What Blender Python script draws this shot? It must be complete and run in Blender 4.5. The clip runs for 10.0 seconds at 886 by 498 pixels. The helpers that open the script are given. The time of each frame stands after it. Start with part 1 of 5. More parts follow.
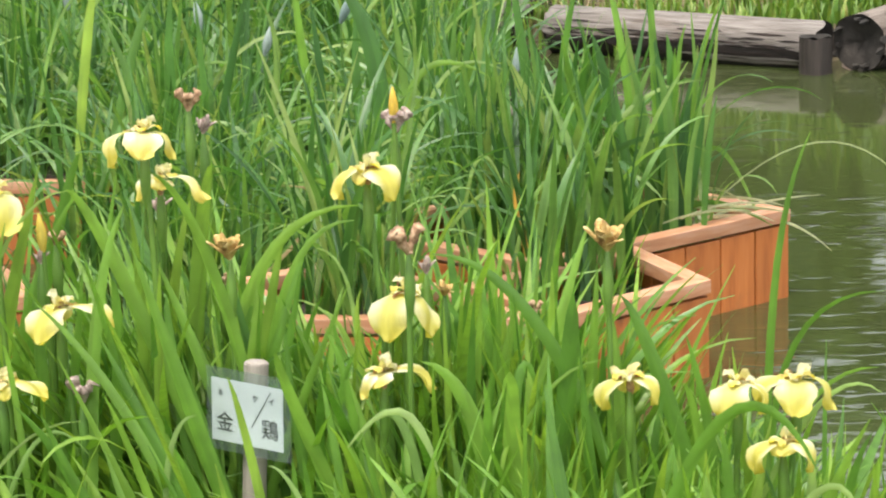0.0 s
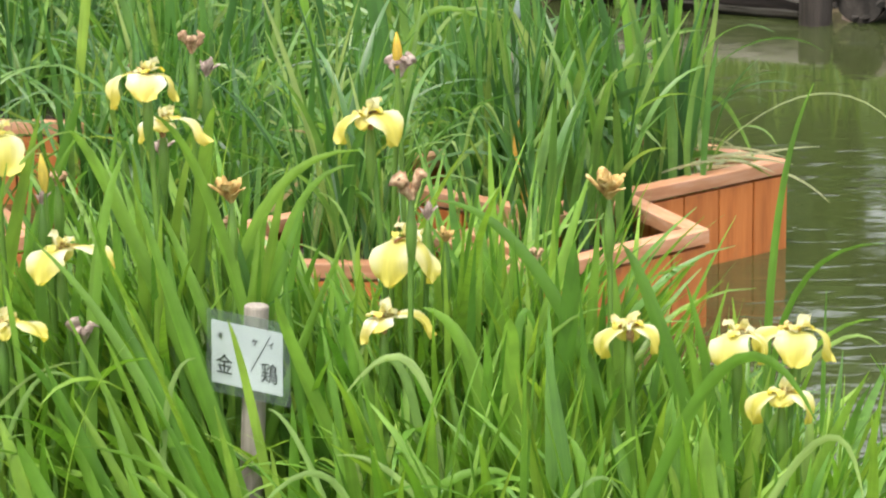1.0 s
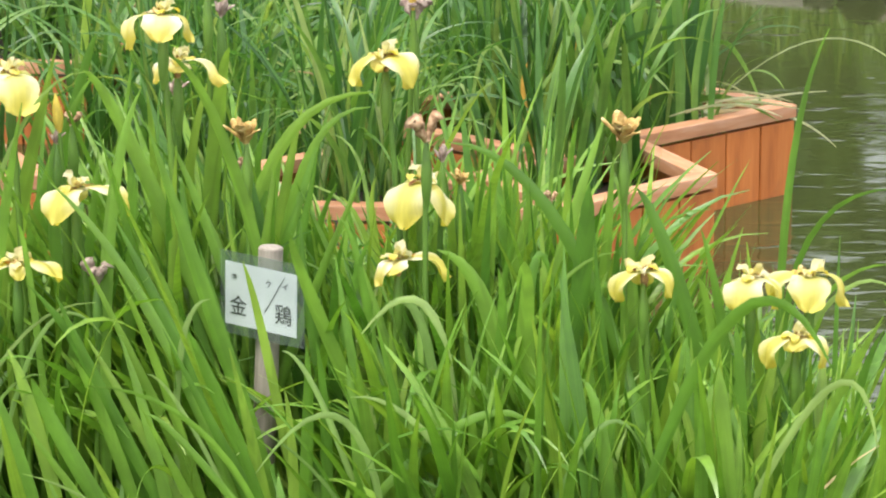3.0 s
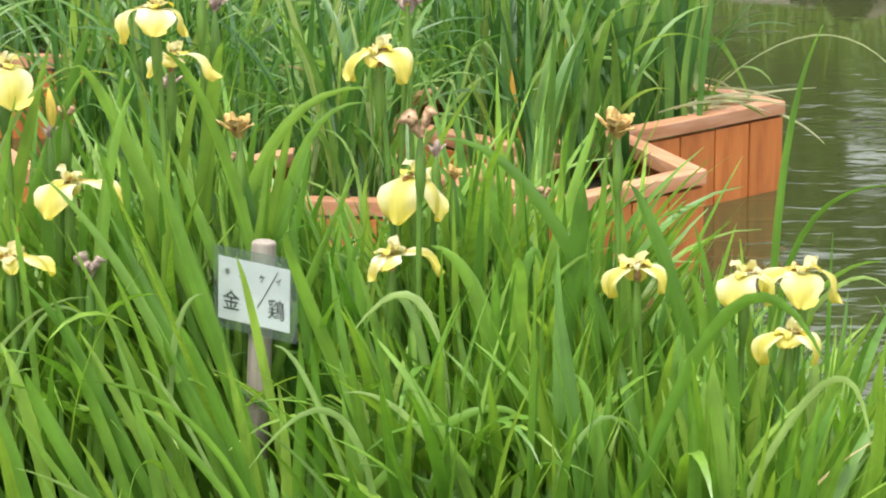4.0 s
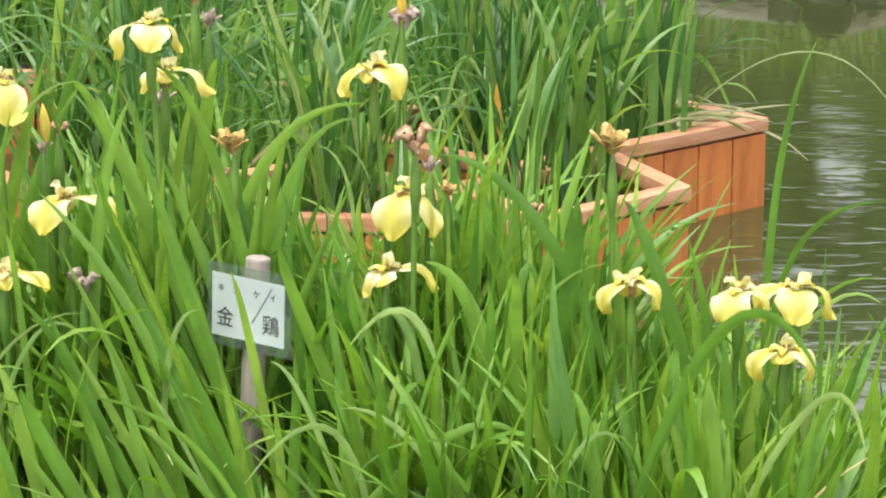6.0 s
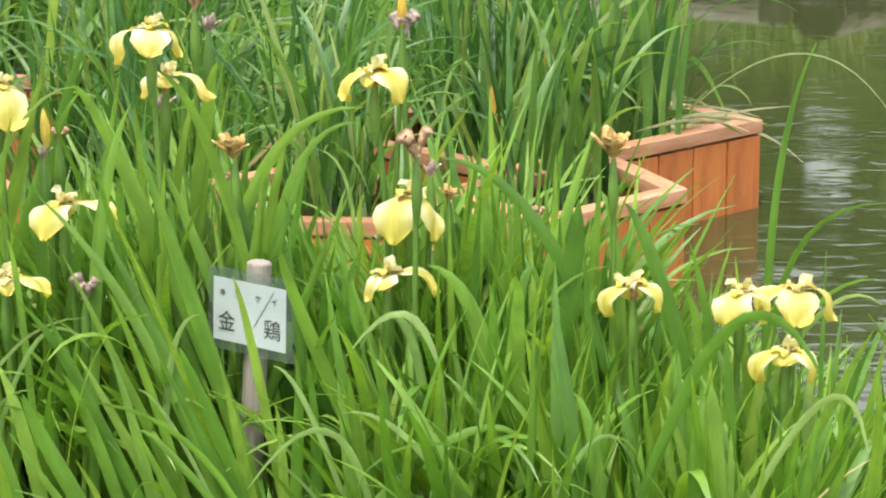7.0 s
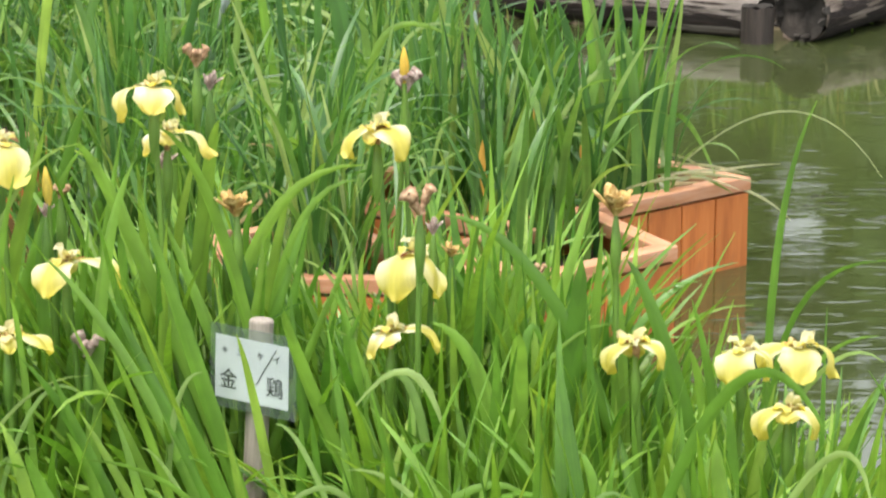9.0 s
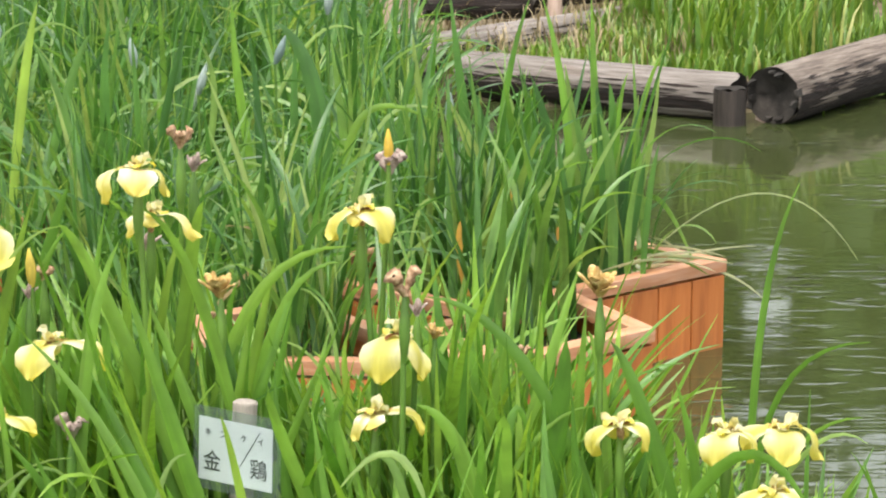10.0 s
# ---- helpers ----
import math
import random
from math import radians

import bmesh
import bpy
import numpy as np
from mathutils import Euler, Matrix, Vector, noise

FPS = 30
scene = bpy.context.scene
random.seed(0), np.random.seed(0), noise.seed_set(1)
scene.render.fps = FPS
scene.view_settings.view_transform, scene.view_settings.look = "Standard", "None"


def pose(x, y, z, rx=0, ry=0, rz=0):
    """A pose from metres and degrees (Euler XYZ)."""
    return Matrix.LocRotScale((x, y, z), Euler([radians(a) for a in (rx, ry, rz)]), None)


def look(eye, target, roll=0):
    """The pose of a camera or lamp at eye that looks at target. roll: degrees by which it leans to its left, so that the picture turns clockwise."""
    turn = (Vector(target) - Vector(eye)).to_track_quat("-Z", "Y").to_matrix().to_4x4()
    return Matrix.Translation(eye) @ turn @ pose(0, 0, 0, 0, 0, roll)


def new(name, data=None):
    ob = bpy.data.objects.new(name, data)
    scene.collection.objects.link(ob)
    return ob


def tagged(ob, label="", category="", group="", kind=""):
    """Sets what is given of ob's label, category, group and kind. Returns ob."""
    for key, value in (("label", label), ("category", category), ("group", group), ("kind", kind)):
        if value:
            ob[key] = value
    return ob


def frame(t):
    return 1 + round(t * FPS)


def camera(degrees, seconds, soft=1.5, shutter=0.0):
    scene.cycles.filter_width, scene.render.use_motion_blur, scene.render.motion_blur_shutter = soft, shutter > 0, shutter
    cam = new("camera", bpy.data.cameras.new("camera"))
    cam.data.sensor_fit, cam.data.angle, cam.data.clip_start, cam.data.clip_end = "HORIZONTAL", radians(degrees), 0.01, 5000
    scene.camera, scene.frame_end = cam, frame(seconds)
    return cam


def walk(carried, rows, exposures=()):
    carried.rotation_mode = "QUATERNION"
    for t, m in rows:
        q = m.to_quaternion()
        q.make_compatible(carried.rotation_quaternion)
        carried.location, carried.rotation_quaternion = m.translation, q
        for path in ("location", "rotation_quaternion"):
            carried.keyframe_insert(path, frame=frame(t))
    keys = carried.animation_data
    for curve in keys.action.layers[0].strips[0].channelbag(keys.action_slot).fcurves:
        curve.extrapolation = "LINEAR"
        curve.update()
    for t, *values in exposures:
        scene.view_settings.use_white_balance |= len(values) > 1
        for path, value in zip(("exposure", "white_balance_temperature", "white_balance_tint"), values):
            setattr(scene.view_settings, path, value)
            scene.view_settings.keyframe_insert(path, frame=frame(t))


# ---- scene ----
cam = camera(15.94, 10.0, soft=2.1, shutter=0.5)

# seconds, sideways shift, turn to the left, tilt below the horizon, lean
EYE_HEIGHT = 1.95
EXPOSURE = 0.98
PATH = [
    (0, 0.0754, 0.645, 11.768, -1.347),
    (0.3, 0.0715, 0.411, 11.970, -0.913),
    (0.5, 0.0688, 0.427, 12.158, -0.882),
    (0.7, 0.0660, 0.505, 12.362, -0.755),
    (1, 0.0617, 0.534, 12.743, -0.510),
    (1.2, 0.0588, 0.568, 12.987, -0.533),
    (1.5, 0.0542, 0.581, 13.189, -0.428),
    (1.8, 0.0494, 0.586, 13.451, -0.376),
    (2, 0.0462, 0.575, 13.581, -0.269),
    (2.5, 0.0377, 0.530, 13.617, -0.319),
    (3, 0.0287, 0.436, 13.782, -0.135),
    (3.2, 0.0250, 0.378, 13.846, -0.117),
    (4.3, 0.0032, 0.030, 13.866, 0.151),
    (4.5, -0.0010, -0.012, 13.766, 0.002),
    (5, -0.0119, -0.033, 13.724, -0.066),
    (5.5, -0.0233, -0.241, 13.703, 0.081),
    (5.7, -0.0279, -0.468, 13.586, 0.316),
    (6.8, -0.0550, -0.721, 13.559, 0.137),
    (7, -0.0601, -0.775, 13.510, 0.102),
    (7.5, -0.0734, -0.947, 13.320, 0.130),
    (8, -0.0871, -1.099, 13.075, 0.144),
    (8.5, -0.1013, -1.231, 12.846, 0.249),
    (8.7, -0.1071, -1.286, 12.740, 0.296),
    (9, -0.1159, -1.358, 12.467, 0.210),
    (9.3, -0.1250, -1.522, 11.674, 0.328),
    (9.5, -0.1311, -1.632, 11.365, 0.214),
    (9.7, -0.1373, -1.774, 11.173, 0.434),
    (10, -0.1467, -1.991, 10.982, 0.347),
]
walk(cam, [(t, pose(x, 0, EYE_HEIGHT, 90 - tilt, 0, turn) @ pose(0, 0, 0, 0, 0, lean)) for t, x, turn, tilt, lean in PATH],
     exposures=[(0, EXPOSURE), (10, EXPOSURE)])

# ---- light ----
world = bpy.data.worlds.new("overcast_sky")
world.use_nodes = True
scene.world = world
wn = world.node_tree
bg = wn.nodes["Background"]
sky = wn.nodes.new("ShaderNodeTexSky")
sky.sky_type, sky.sun_disc = "NISHITA", False
sky.sun_elevation, sky.sun_rotation = radians(68), radians(205)
sky.air_density, sky.dust_density, sky.ozone_density = 1.0, 6.0, 1.0
grey = wn.nodes.new("ShaderNodeMixRGB")
grey.inputs["Fac"].default_value = 0.6
grey.inputs["Color2"].default_value = (9.0, 9.2, 9.0, 1)
wn.links.new(sky.outputs["Color"], grey.inputs["Color1"])
wn.links.new(grey.outputs["Color"], bg.inputs["Color"])
bg.inputs["Strength"].default_value = 0.15
sun_data = bpy.data.lights.new("sun", "SUN")
sun_data.energy, sun_data.angle, sun_data.color = 2.2, radians(14), (1.0, 0.96, 0.88)
sun = new("sun", sun_data)
sun.matrix_world = look((0, 0, 20), (3.0, 6.5, 2.0))


# ---- materials ----
def nodes_of(name):
    m = bpy.data.materials.new(name)
    m.use_nodes = True
    nt = m.node_tree
    return m, nt, nt.nodes["Principled BSDF"]


def link(nt, a, b):
    nt.links.new(a, b)


def noise_node(nt, scale, stretch=(1, 1, 1), detail=4.0, rough=0.55, coords="Object"):
    tc = nt.nodes.new("ShaderNodeTexCoord")
    mp = nt.nodes.new("ShaderNodeMapping")
    mp.inputs["Scale"].default_value = stretch
    nz = nt.nodes.new("ShaderNodeTexNoise")
    nz.inputs["Scale"].default_value = scale
    nz.inputs["Detail"].default_value = detail
    nz.inputs["Roughness"].default_value = rough
    link(nt, tc.outputs[coords], mp.inputs["Vector"])
    link(nt, mp.outputs["Vector"], nz.inputs["Vector"])
    return nz


def ramp_node(nt, source, stops):
    r = nt.nodes.new("ShaderNodeValToRGB")
    el = r.color_ramp.elements
    while len(el) < len(stops):
        el.new(0.5)
    for e, (p, c) in zip(el, stops):
        e.position, e.color = p, (*c, 1)
    link(nt, source, r.inputs["Fac"])
    return r


def mix_node(nt, fac, a, b, mode="MIX"):
    n = nt.nodes.new("ShaderNodeMixRGB")
    n.blend_type = mode
    for key, v in (("Fac", fac), ("Color1", a), ("Color2", b)):
        if isinstance(v, (int, float)):
            n.inputs[key].default_value = v
        elif isinstance(v, tuple):
            n.inputs[key].default_value = (*v, 1)
        else:
            link(nt, v, n.inputs[key])
    return n.outputs["Color"]


def bump_node(nt, height, bsdf, strength, distance):
    b = nt.nodes.new("ShaderNodeBump")
    b.inputs["Strength"].default_value = strength
    b.inputs["Distance"].default_value = distance
    link(nt, height, b.inputs["Height"])
    link(nt, b.outputs["Normal"], bsdf.inputs["Normal"])


def leafy(name, stops, rough=0.42, through_light=0.48, vein=220.0, streak=0.8, per_island=False, claw=None, tip=None):
    """Thin plant tissue: colour varies from leaf to leaf, fine veins run lengthwise, light comes through."""
    m, nt, p = nodes_of(name)
    if per_island:
        rnd = nt.nodes.new("ShaderNodeNewGeometry").outputs["Random Per Island"]
    else:
        rnd = nt.nodes.new("ShaderNodeObjectInfo").outputs["Random"]
    base = ramp_node(nt, rnd, stops).outputs["Color"]
    blot = noise_node(nt, 9.0, (1, 1, 1))
    tone = ramp_node(nt, blot.outputs["Fac"], [(0.3, (0.72, 0.74, 0.66)), (0.7, (1.2, 1.16, 1.05))]).outputs["Color"]
    col = mix_node(nt, 1.0, base, tone, "MULTIPLY")
    if claw:
        # petals are paler on the shoulders, and fuller in colour along the middle and towards the tip
        marks = []
        for key, wide in (("along", 0.25), ("across", 0.5)):
            at = nt.nodes.new("ShaderNodeAttribute")
            at.attribute_name = key
            wav = noise_node(nt, 60.0, (1, 1, 1), 2.0)
            shift = nt.nodes.new("ShaderNodeMath")
            shift.operation = "MULTIPLY_ADD"
            link(nt, wav.outputs["Fac"], shift.inputs[0])
            shift.inputs[1].default_value = wide
            link(nt, at.outputs["Fac"], shift.inputs[2])
            marks.append(shift.outputs[0])
        rim = ramp_node(nt, marks[0], [(0.55, (0, 0, 0)), (0.95, (1, 1, 1))]).outputs["Color"]
        side = ramp_node(nt, marks[1], [(0.55, (0, 0, 0)), (1.0, (1, 1, 1))]).outputs["Color"]
        col = mix_node(nt, rim, mix_node(nt, side, col, claw), tip)
    lines = noise_node(nt, 1.0, (3, vein, 3), 2.0)
    lt = ramp_node(nt, lines.outputs["Fac"], [(0.35, (0.8, 0.8, 0.8)), (0.65, (1.15, 1.15, 1.1))]).outputs["Color"]
    col = mix_node(nt, streak, col, lt, "MULTIPLY")
    link(nt, col, p.inputs["Base Color"])
    p.inputs["Roughness"].default_value = rough
    p.inputs["Specular IOR Level"].default_value = 0.7
    bump_node(nt, lines.outputs["Fac"], p, 0.25, 0.002)
    tr = nt.nodes.new("ShaderNodeBsdfTranslucent")
    warm = mix_node(nt, 1.0, col, (1.25, 1.2, 0.6), "MULTIPLY")
    link(nt, warm, tr.inputs["Color"])
    mx = nt.nodes.new("ShaderNodeMixShader")
    mx.inputs["Fac"].default_value = through_light
    link(nt, p.outputs["BSDF"], mx.inputs[1])
    link(nt, tr.outputs["BSDF"], mx.inputs[2])
    link(nt, mx.outputs["Shader"], nt.nodes["Material Output"].inputs["Surface"])
    return m


def surface(name, stops, scale, stretch=(1, 1, 1), rough=0.7, bump=0.3, depth=0.004, vary=0.0, stain=None, metal=0.0, knots=0.0):
    """A solid surface: coloured grain, larger patches, relief; vary shifts the tone from piece to piece."""
    m, nt, p = nodes_of(name)
    nz = noise_node(nt, scale, stretch, 6.0, 0.6)
    col = ramp_node(nt, nz.outputs["Fac"], stops).outputs["Color"]
    big = noise_node(nt, scale * 0.13, (1, 1, 1), 3.0)
    tone = ramp_node(nt, big.outputs["Fac"], [(0.3, (0.75, 0.75, 0.75)), (0.7, (1.18, 1.16, 1.14))]).outputs["Color"]
    col = mix_node(nt, 0.8, col, tone, "MULTIPLY")
    if vary:
        rnd = nt.nodes.new("ShaderNodeObjectInfo").outputs["Random"]
        v = ramp_node(nt, rnd, [(0, (1 - vary,) * 3), (1, (1 + vary,) * 3)]).outputs["Color"]
        col = mix_node(nt, 1.0, col, v, "MULTIPLY")
    if stain:
        st = noise_node(nt, scale * 0.3, (1, 1, 0.4), 5.0, 0.7)
        f = ramp_node(nt, st.outputs["Fac"], [(0.52, (0, 0, 0)), (0.68, (1, 1, 1))]).outputs["Color"]
        col = mix_node(nt, f, col, stain)
    if knots:
        tc = nt.nodes.new("ShaderNodeTexCoord")
        mp = nt.nodes.new("ShaderNodeMapping")
        mp.inputs["Scale"].default_value = (1, 1, 0.6)
        info = nt.nodes.new("ShaderNodeObjectInfo")
        far = nt.nodes.new("ShaderNodeVectorMath")
        far.operation = "SCALE"
        far.inputs["Scale"].default_value = 3.0
        link(nt, info.outputs["Location"], far.inputs[0])
        add = nt.nodes.new("ShaderNodeVectorMath")
        link(nt, tc.outputs["Object"], mp.inputs["Vector"])
        link(nt, mp.outputs["Vector"], add.inputs[0])
        link(nt, far.outputs["Vector"], add.inputs[1])
        vo = nt.nodes.new("ShaderNodeTexVoronoi")
        vo.inputs["Scale"].default_value = knots
        link(nt, add.outputs["Vector"], vo.inputs["Vector"])
        k = ramp_node(nt, vo.outputs["Distance"], [(0.07, (0.9, 0.9, 0.9)), (0.17, (0, 0, 0))]).outputs["Color"]
        col = mix_node(nt, k, col, (0.09, 0.035, 0.015))
    link(nt, col, p.inputs["Base Color"])
    p.inputs["Roughness"].default_value = rough
    p.inputs["Metallic"].default_value = metal
    bump_node(nt, nz.outputs["Fac"], p, bump, depth)
    return m


LEAF = leafy("iris_leaf_fresh", [(0.0, (0.090, 0.220, 0.029)), (0.35, (0.146, 0.31, 0.043)), (0.8, (0.205, 0.37, 0.056)), (1.0, (0.27, 0.42, 0.068))], through_light=0.40)
LEAF_BED = leafy("iris_leaf_bed", [(0.0, (0.060, 0.170, 0.023)), (0.35, (0.130, 0.285, 0.040)), (0.8, (0.205, 0.37, 0.056)), (1.0, (0.27, 0.42, 0.068))], through_light=0.40, per_island=True)
LEAF_RAFT = leafy("iris_leaf_cool", [(0.0, (0.042, 0.125, 0.036)), (0.5, (0.092, 0.23, 0.052)), (0.85, (0.17, 0.32, 0.078)), (1.0, (0.28, 0.38, 0.125))])
LEAF_THICKET = leafy("iris_leaf_thicket", [(0.0, (0.042, 0.125, 0.036)), (0.5, (0.092, 0.23, 0.052)), (0.85, (0.17, 0.32, 0.078)), (1.0, (0.28, 0.38, 0.125))], per_island=True)
LEAF_PALE = leafy("iris_leaf_pale_thin", [(0.0, (0.20, 0.36, 0.10)), (1.0, (0.33, 0.47, 0.19))])
LEAF_BLEACHED = leafy("iris_leaf_bleached", [(0.0, (0.46, 0.53, 0.36)), (0.5, (0.58, 0.62, 0.48)), (1.0, (0.68, 0.68, 0.56))], 0.5, 0.2)
LEAF_TURNED = leafy("iris_leaf_turning", [(0.0, (0.46, 0.22, 0.04)), (1.0, (0.58, 0.40, 0.07))], 0.6, 0.3)
LEAF_DRY = leafy("iris_leaf_withered", [(0.0, (0.30, 0.21, 0.11)), (0.6, (0.40, 0.33, 0.19)), (1.0, (0.48, 0.35, 0.15))], 0.7, 0.25)
GRASS = leafy("bank_grass", [(0.0, (0.07, 0.17, 0.02)), (0.5, (0.14, 0.26, 0.03)), (0.9, (0.22, 0.33, 0.05)), (1.0, (0.38, 0.36, 0.15))], 0.5, 0.3, per_island=True)
STRAW = leafy("dead_straw", [(0.0, (0.16, 0.12, 0.07)), (1.0, (0.42, 0.34, 0.23))], 0.8, 0.15, per_island=True)
WOODS = leafy("woodland_leaves", [(0.0, (0.05, 0.11, 0.014)), (1.0, (0.13, 0.23, 0.035))], 0.6, 0.2, 2.0, per_island=True)
STEM = leafy("iris_stem", [(0.0, (0.07, 0.17, 0.02)), (1.0, (0.12, 0.24, 0.03))], 0.5, 0.1)
PETAL = leafy("iris_petal_yellow", [(0.0, (0.60, 0.54, 0.11)), (0.5, (0.61, 0.57, 0.16)), (1.0, (0.63, 0.60, 0.24))], 0.6, 0.4, 160.0, 0.3, claw=(0.68, 0.66, 0.43), tip=(0.59, 0.52, 0.09))
PETAL_PALE = leafy("iris_petal_cream", [(0.0, (0.68, 0.62, 0.30)), (1.0, (0.72, 0.68, 0.44))], 0.6, 0.4, 160.0, 0.3, claw=(0.76, 0.75, 0.66), tip=(0.64, 0.55, 0.12))
SIGNAL = leafy("iris_petal_heart", [(0.0, (0.17, 0.05, 0.012)), (0.6, (0.34, 0.12, 0.02)), (1.0, (0.50, 0.24, 0.03))], 0.6, 0.2)
PETAL_CREAM = leafy("iris_standard_cream", [(0.0, (0.66, 0.58, 0.30)), (0.5, (0.70, 0.66, 0.44)), (1.0, (0.74, 0.72, 0.60))], 0.6, 0.4, 160.0, 0.3)
WILT = surface("iris_wilted_brown", [(0.3, (0.12, 0.06, 0.03)), (0.5, (0.36, 0.22, 0.125)), (0.7, (0.58, 0.43, 0.28))], 110.0, rough=0.85, bump=0.6, depth=0.003)
WILT_GOLD = surface("iris_wilted_gold", [(0.32, (0.20, 0.095, 0.03)), (0.5, (0.45, 0.30, 0.09)), (0.70, (0.63, 0.51, 0.25))], 90.0, rough=0.8, bump=0.5, depth=0.003)
WILT_MAUVE = surface("iris_wilted_mauve", [(0.3, (0.13, 0.08, 0.065)), (0.5, (0.31, 0.235, 0.205)), (0.7, (0.55, 0.48, 0.41))], 90.0, rough=0.85, bump=0.5, depth=0.003)
BUD_BLUE = leafy("iris_bud_pale_blue", [(0.0, (0.16, 0.24, 0.26)), (0.7, (0.30, 0.38, 0.40)), (1.0, (0.62, 0.68, 0.66))], 0.6, 0.2)
BUD_YELLOW = leafy("iris_bud_yellow", [(0.0, (0.68, 0.47, 0.06)), (1.0, (0.70, 0.57, 0.12))], 0.6, 0.3)
CEDAR = surface("cedar_orange_stain", [(0.25, (0.29, 0.082, 0.018)), (0.5, (0.44, 0.135, 0.030)), (0.75, (0.53, 0.185, 0.048))], 14.0, (3, 3, 0.25), 0.55, 0.35, 0.003, 0.16, (0.24, 0.085, 0.028), knots=9.0)
CEDAR_TOP = surface("cedar_rail_weathered", [(0.25, (0.33, 0.135, 0.062)), (0.5, (0.46, 0.22, 0.115)), (0.8, (0.57, 0.36, 0.26))], 12.0, (0.5, 4, 4), 0.6, 0.3, 0.003, 0.10)
SOIL = surface("planting_soil", [(0.3, (0.018, 0.013, 0.009)), (0.7, (0.06, 0.045, 0.03))], 40.0, rough=0.95, bump=0.8, depth=0.02)
GROUND = surface("bank_earth", [(0.3, (0.05, 0.04, 0.025)), (0.5, (0.11, 0.085, 0.05)), (0.7, (0.19, 0.15, 0.09))], 12.0, rough=0.95, bump=0.8, depth=0.02)
LOG_GREY = surface("log_weathered_grey", [(0.27, (0.035, 0.027, 0.022)), (0.42, (0.15, 0.127, 0.112)), (0.70, (0.28, 0.25, 0.23))], 9.0, (6, 6, 0.5), 0.85, 0.9, 0.018, 0.1, (0.16, 0.115, 0.09))
LOG_BROWN = surface("log_weathered_brown", [(0.28, (0.035, 0.024, 0.018)), (0.46, (0.14, 0.108, 0.088)), (0.72, (0.28, 0.235, 0.20))], 9.0, (6, 6, 0.5), 0.85, 0.9, 0.018, 0.1, (0.09, 0.06, 0.045))
LOG_END = surface("log_rotten_end", [(0.3, (0.012, 0.010, 0.008)), (0.6, (0.030, 0.025, 0.021)), (0.8, (0.07, 0.060, 0.052))], 22.0, (1, 1, 1), 0.95, 0.8, 0.01)
LOG_DARK = surface("log_wet_dark", [(0.3, (0.012, 0.009, 0.007)), (0.7, (0.060, 0.044, 0.036))], 10.0, (5, 5, 0.5), 0.7, 0.7, 0.012)
# bark brown taken near black, so that it carries the logs' underside shade too
BARK_SHADE = surface("bark_with_underside_shade", [(0.3, (0.006, 0.004, 0.003)), (0.55, (0.018, 0.010, 0.008)), (0.8, (0.055, 0.033, 0.026))], 14.0, (5, 5, 0.6), 0.9, 0.9, 0.015)
POST_PINK = surface("post_pinkish_wood", [(0.3, (0.38, 0.26, 0.21)), (0.7, (0.56, 0.43, 0.36))], 12.0, (4, 4, 0.4), 0.85, 0.4, 0.006)
STAKE = surface("stake_grey_wood", [(0.3, (0.22, 0.19, 0.165)), (0.7, (0.36, 0.32, 0.285))], 30.0, (4, 4, 0.3), 0.8, 0.4, 0.002)
PAPER = surface("sign_paper", [(0.3, (0.66, 0.66, 0.72)), (0.7, (0.71, 0.71, 0.76))], 30.0, rough=0.35, bump=0.05, depth=0.001)
INK = surface("sign_ink", [(0.3, (0.03, 0.03, 0.035)), (0.7, (0.06, 0.06, 0.065))], 50.0, rough=0.4, bump=0.05, depth=0.001)


def laminate_material():
    m, nt, p = nodes_of("clear_laminate_film")
    p.inputs["Base Color"].default_value = (0.35, 0.40, 0.38, 1)
    p.inputs["Roughness"].default_value = 0.15
    tr = nt.nodes.new("ShaderNodeBsdfTransparent")
    tr.inputs["Color"].default_value = (0.92, 0.95, 0.94, 1)
    mx = nt.nodes.new("ShaderNodeMixShader")
    mx.inputs["Fac"].default_value = 0.06
    link(nt, tr.outputs["BSDF"], mx.inputs[1])
    link(nt, p.outputs["BSDF"], mx.inputs[2])
    link(nt, mx.outputs["Shader"], nt.nodes["Material Output"].inputs["Surface"])
    return m


FILM = laminate_material()


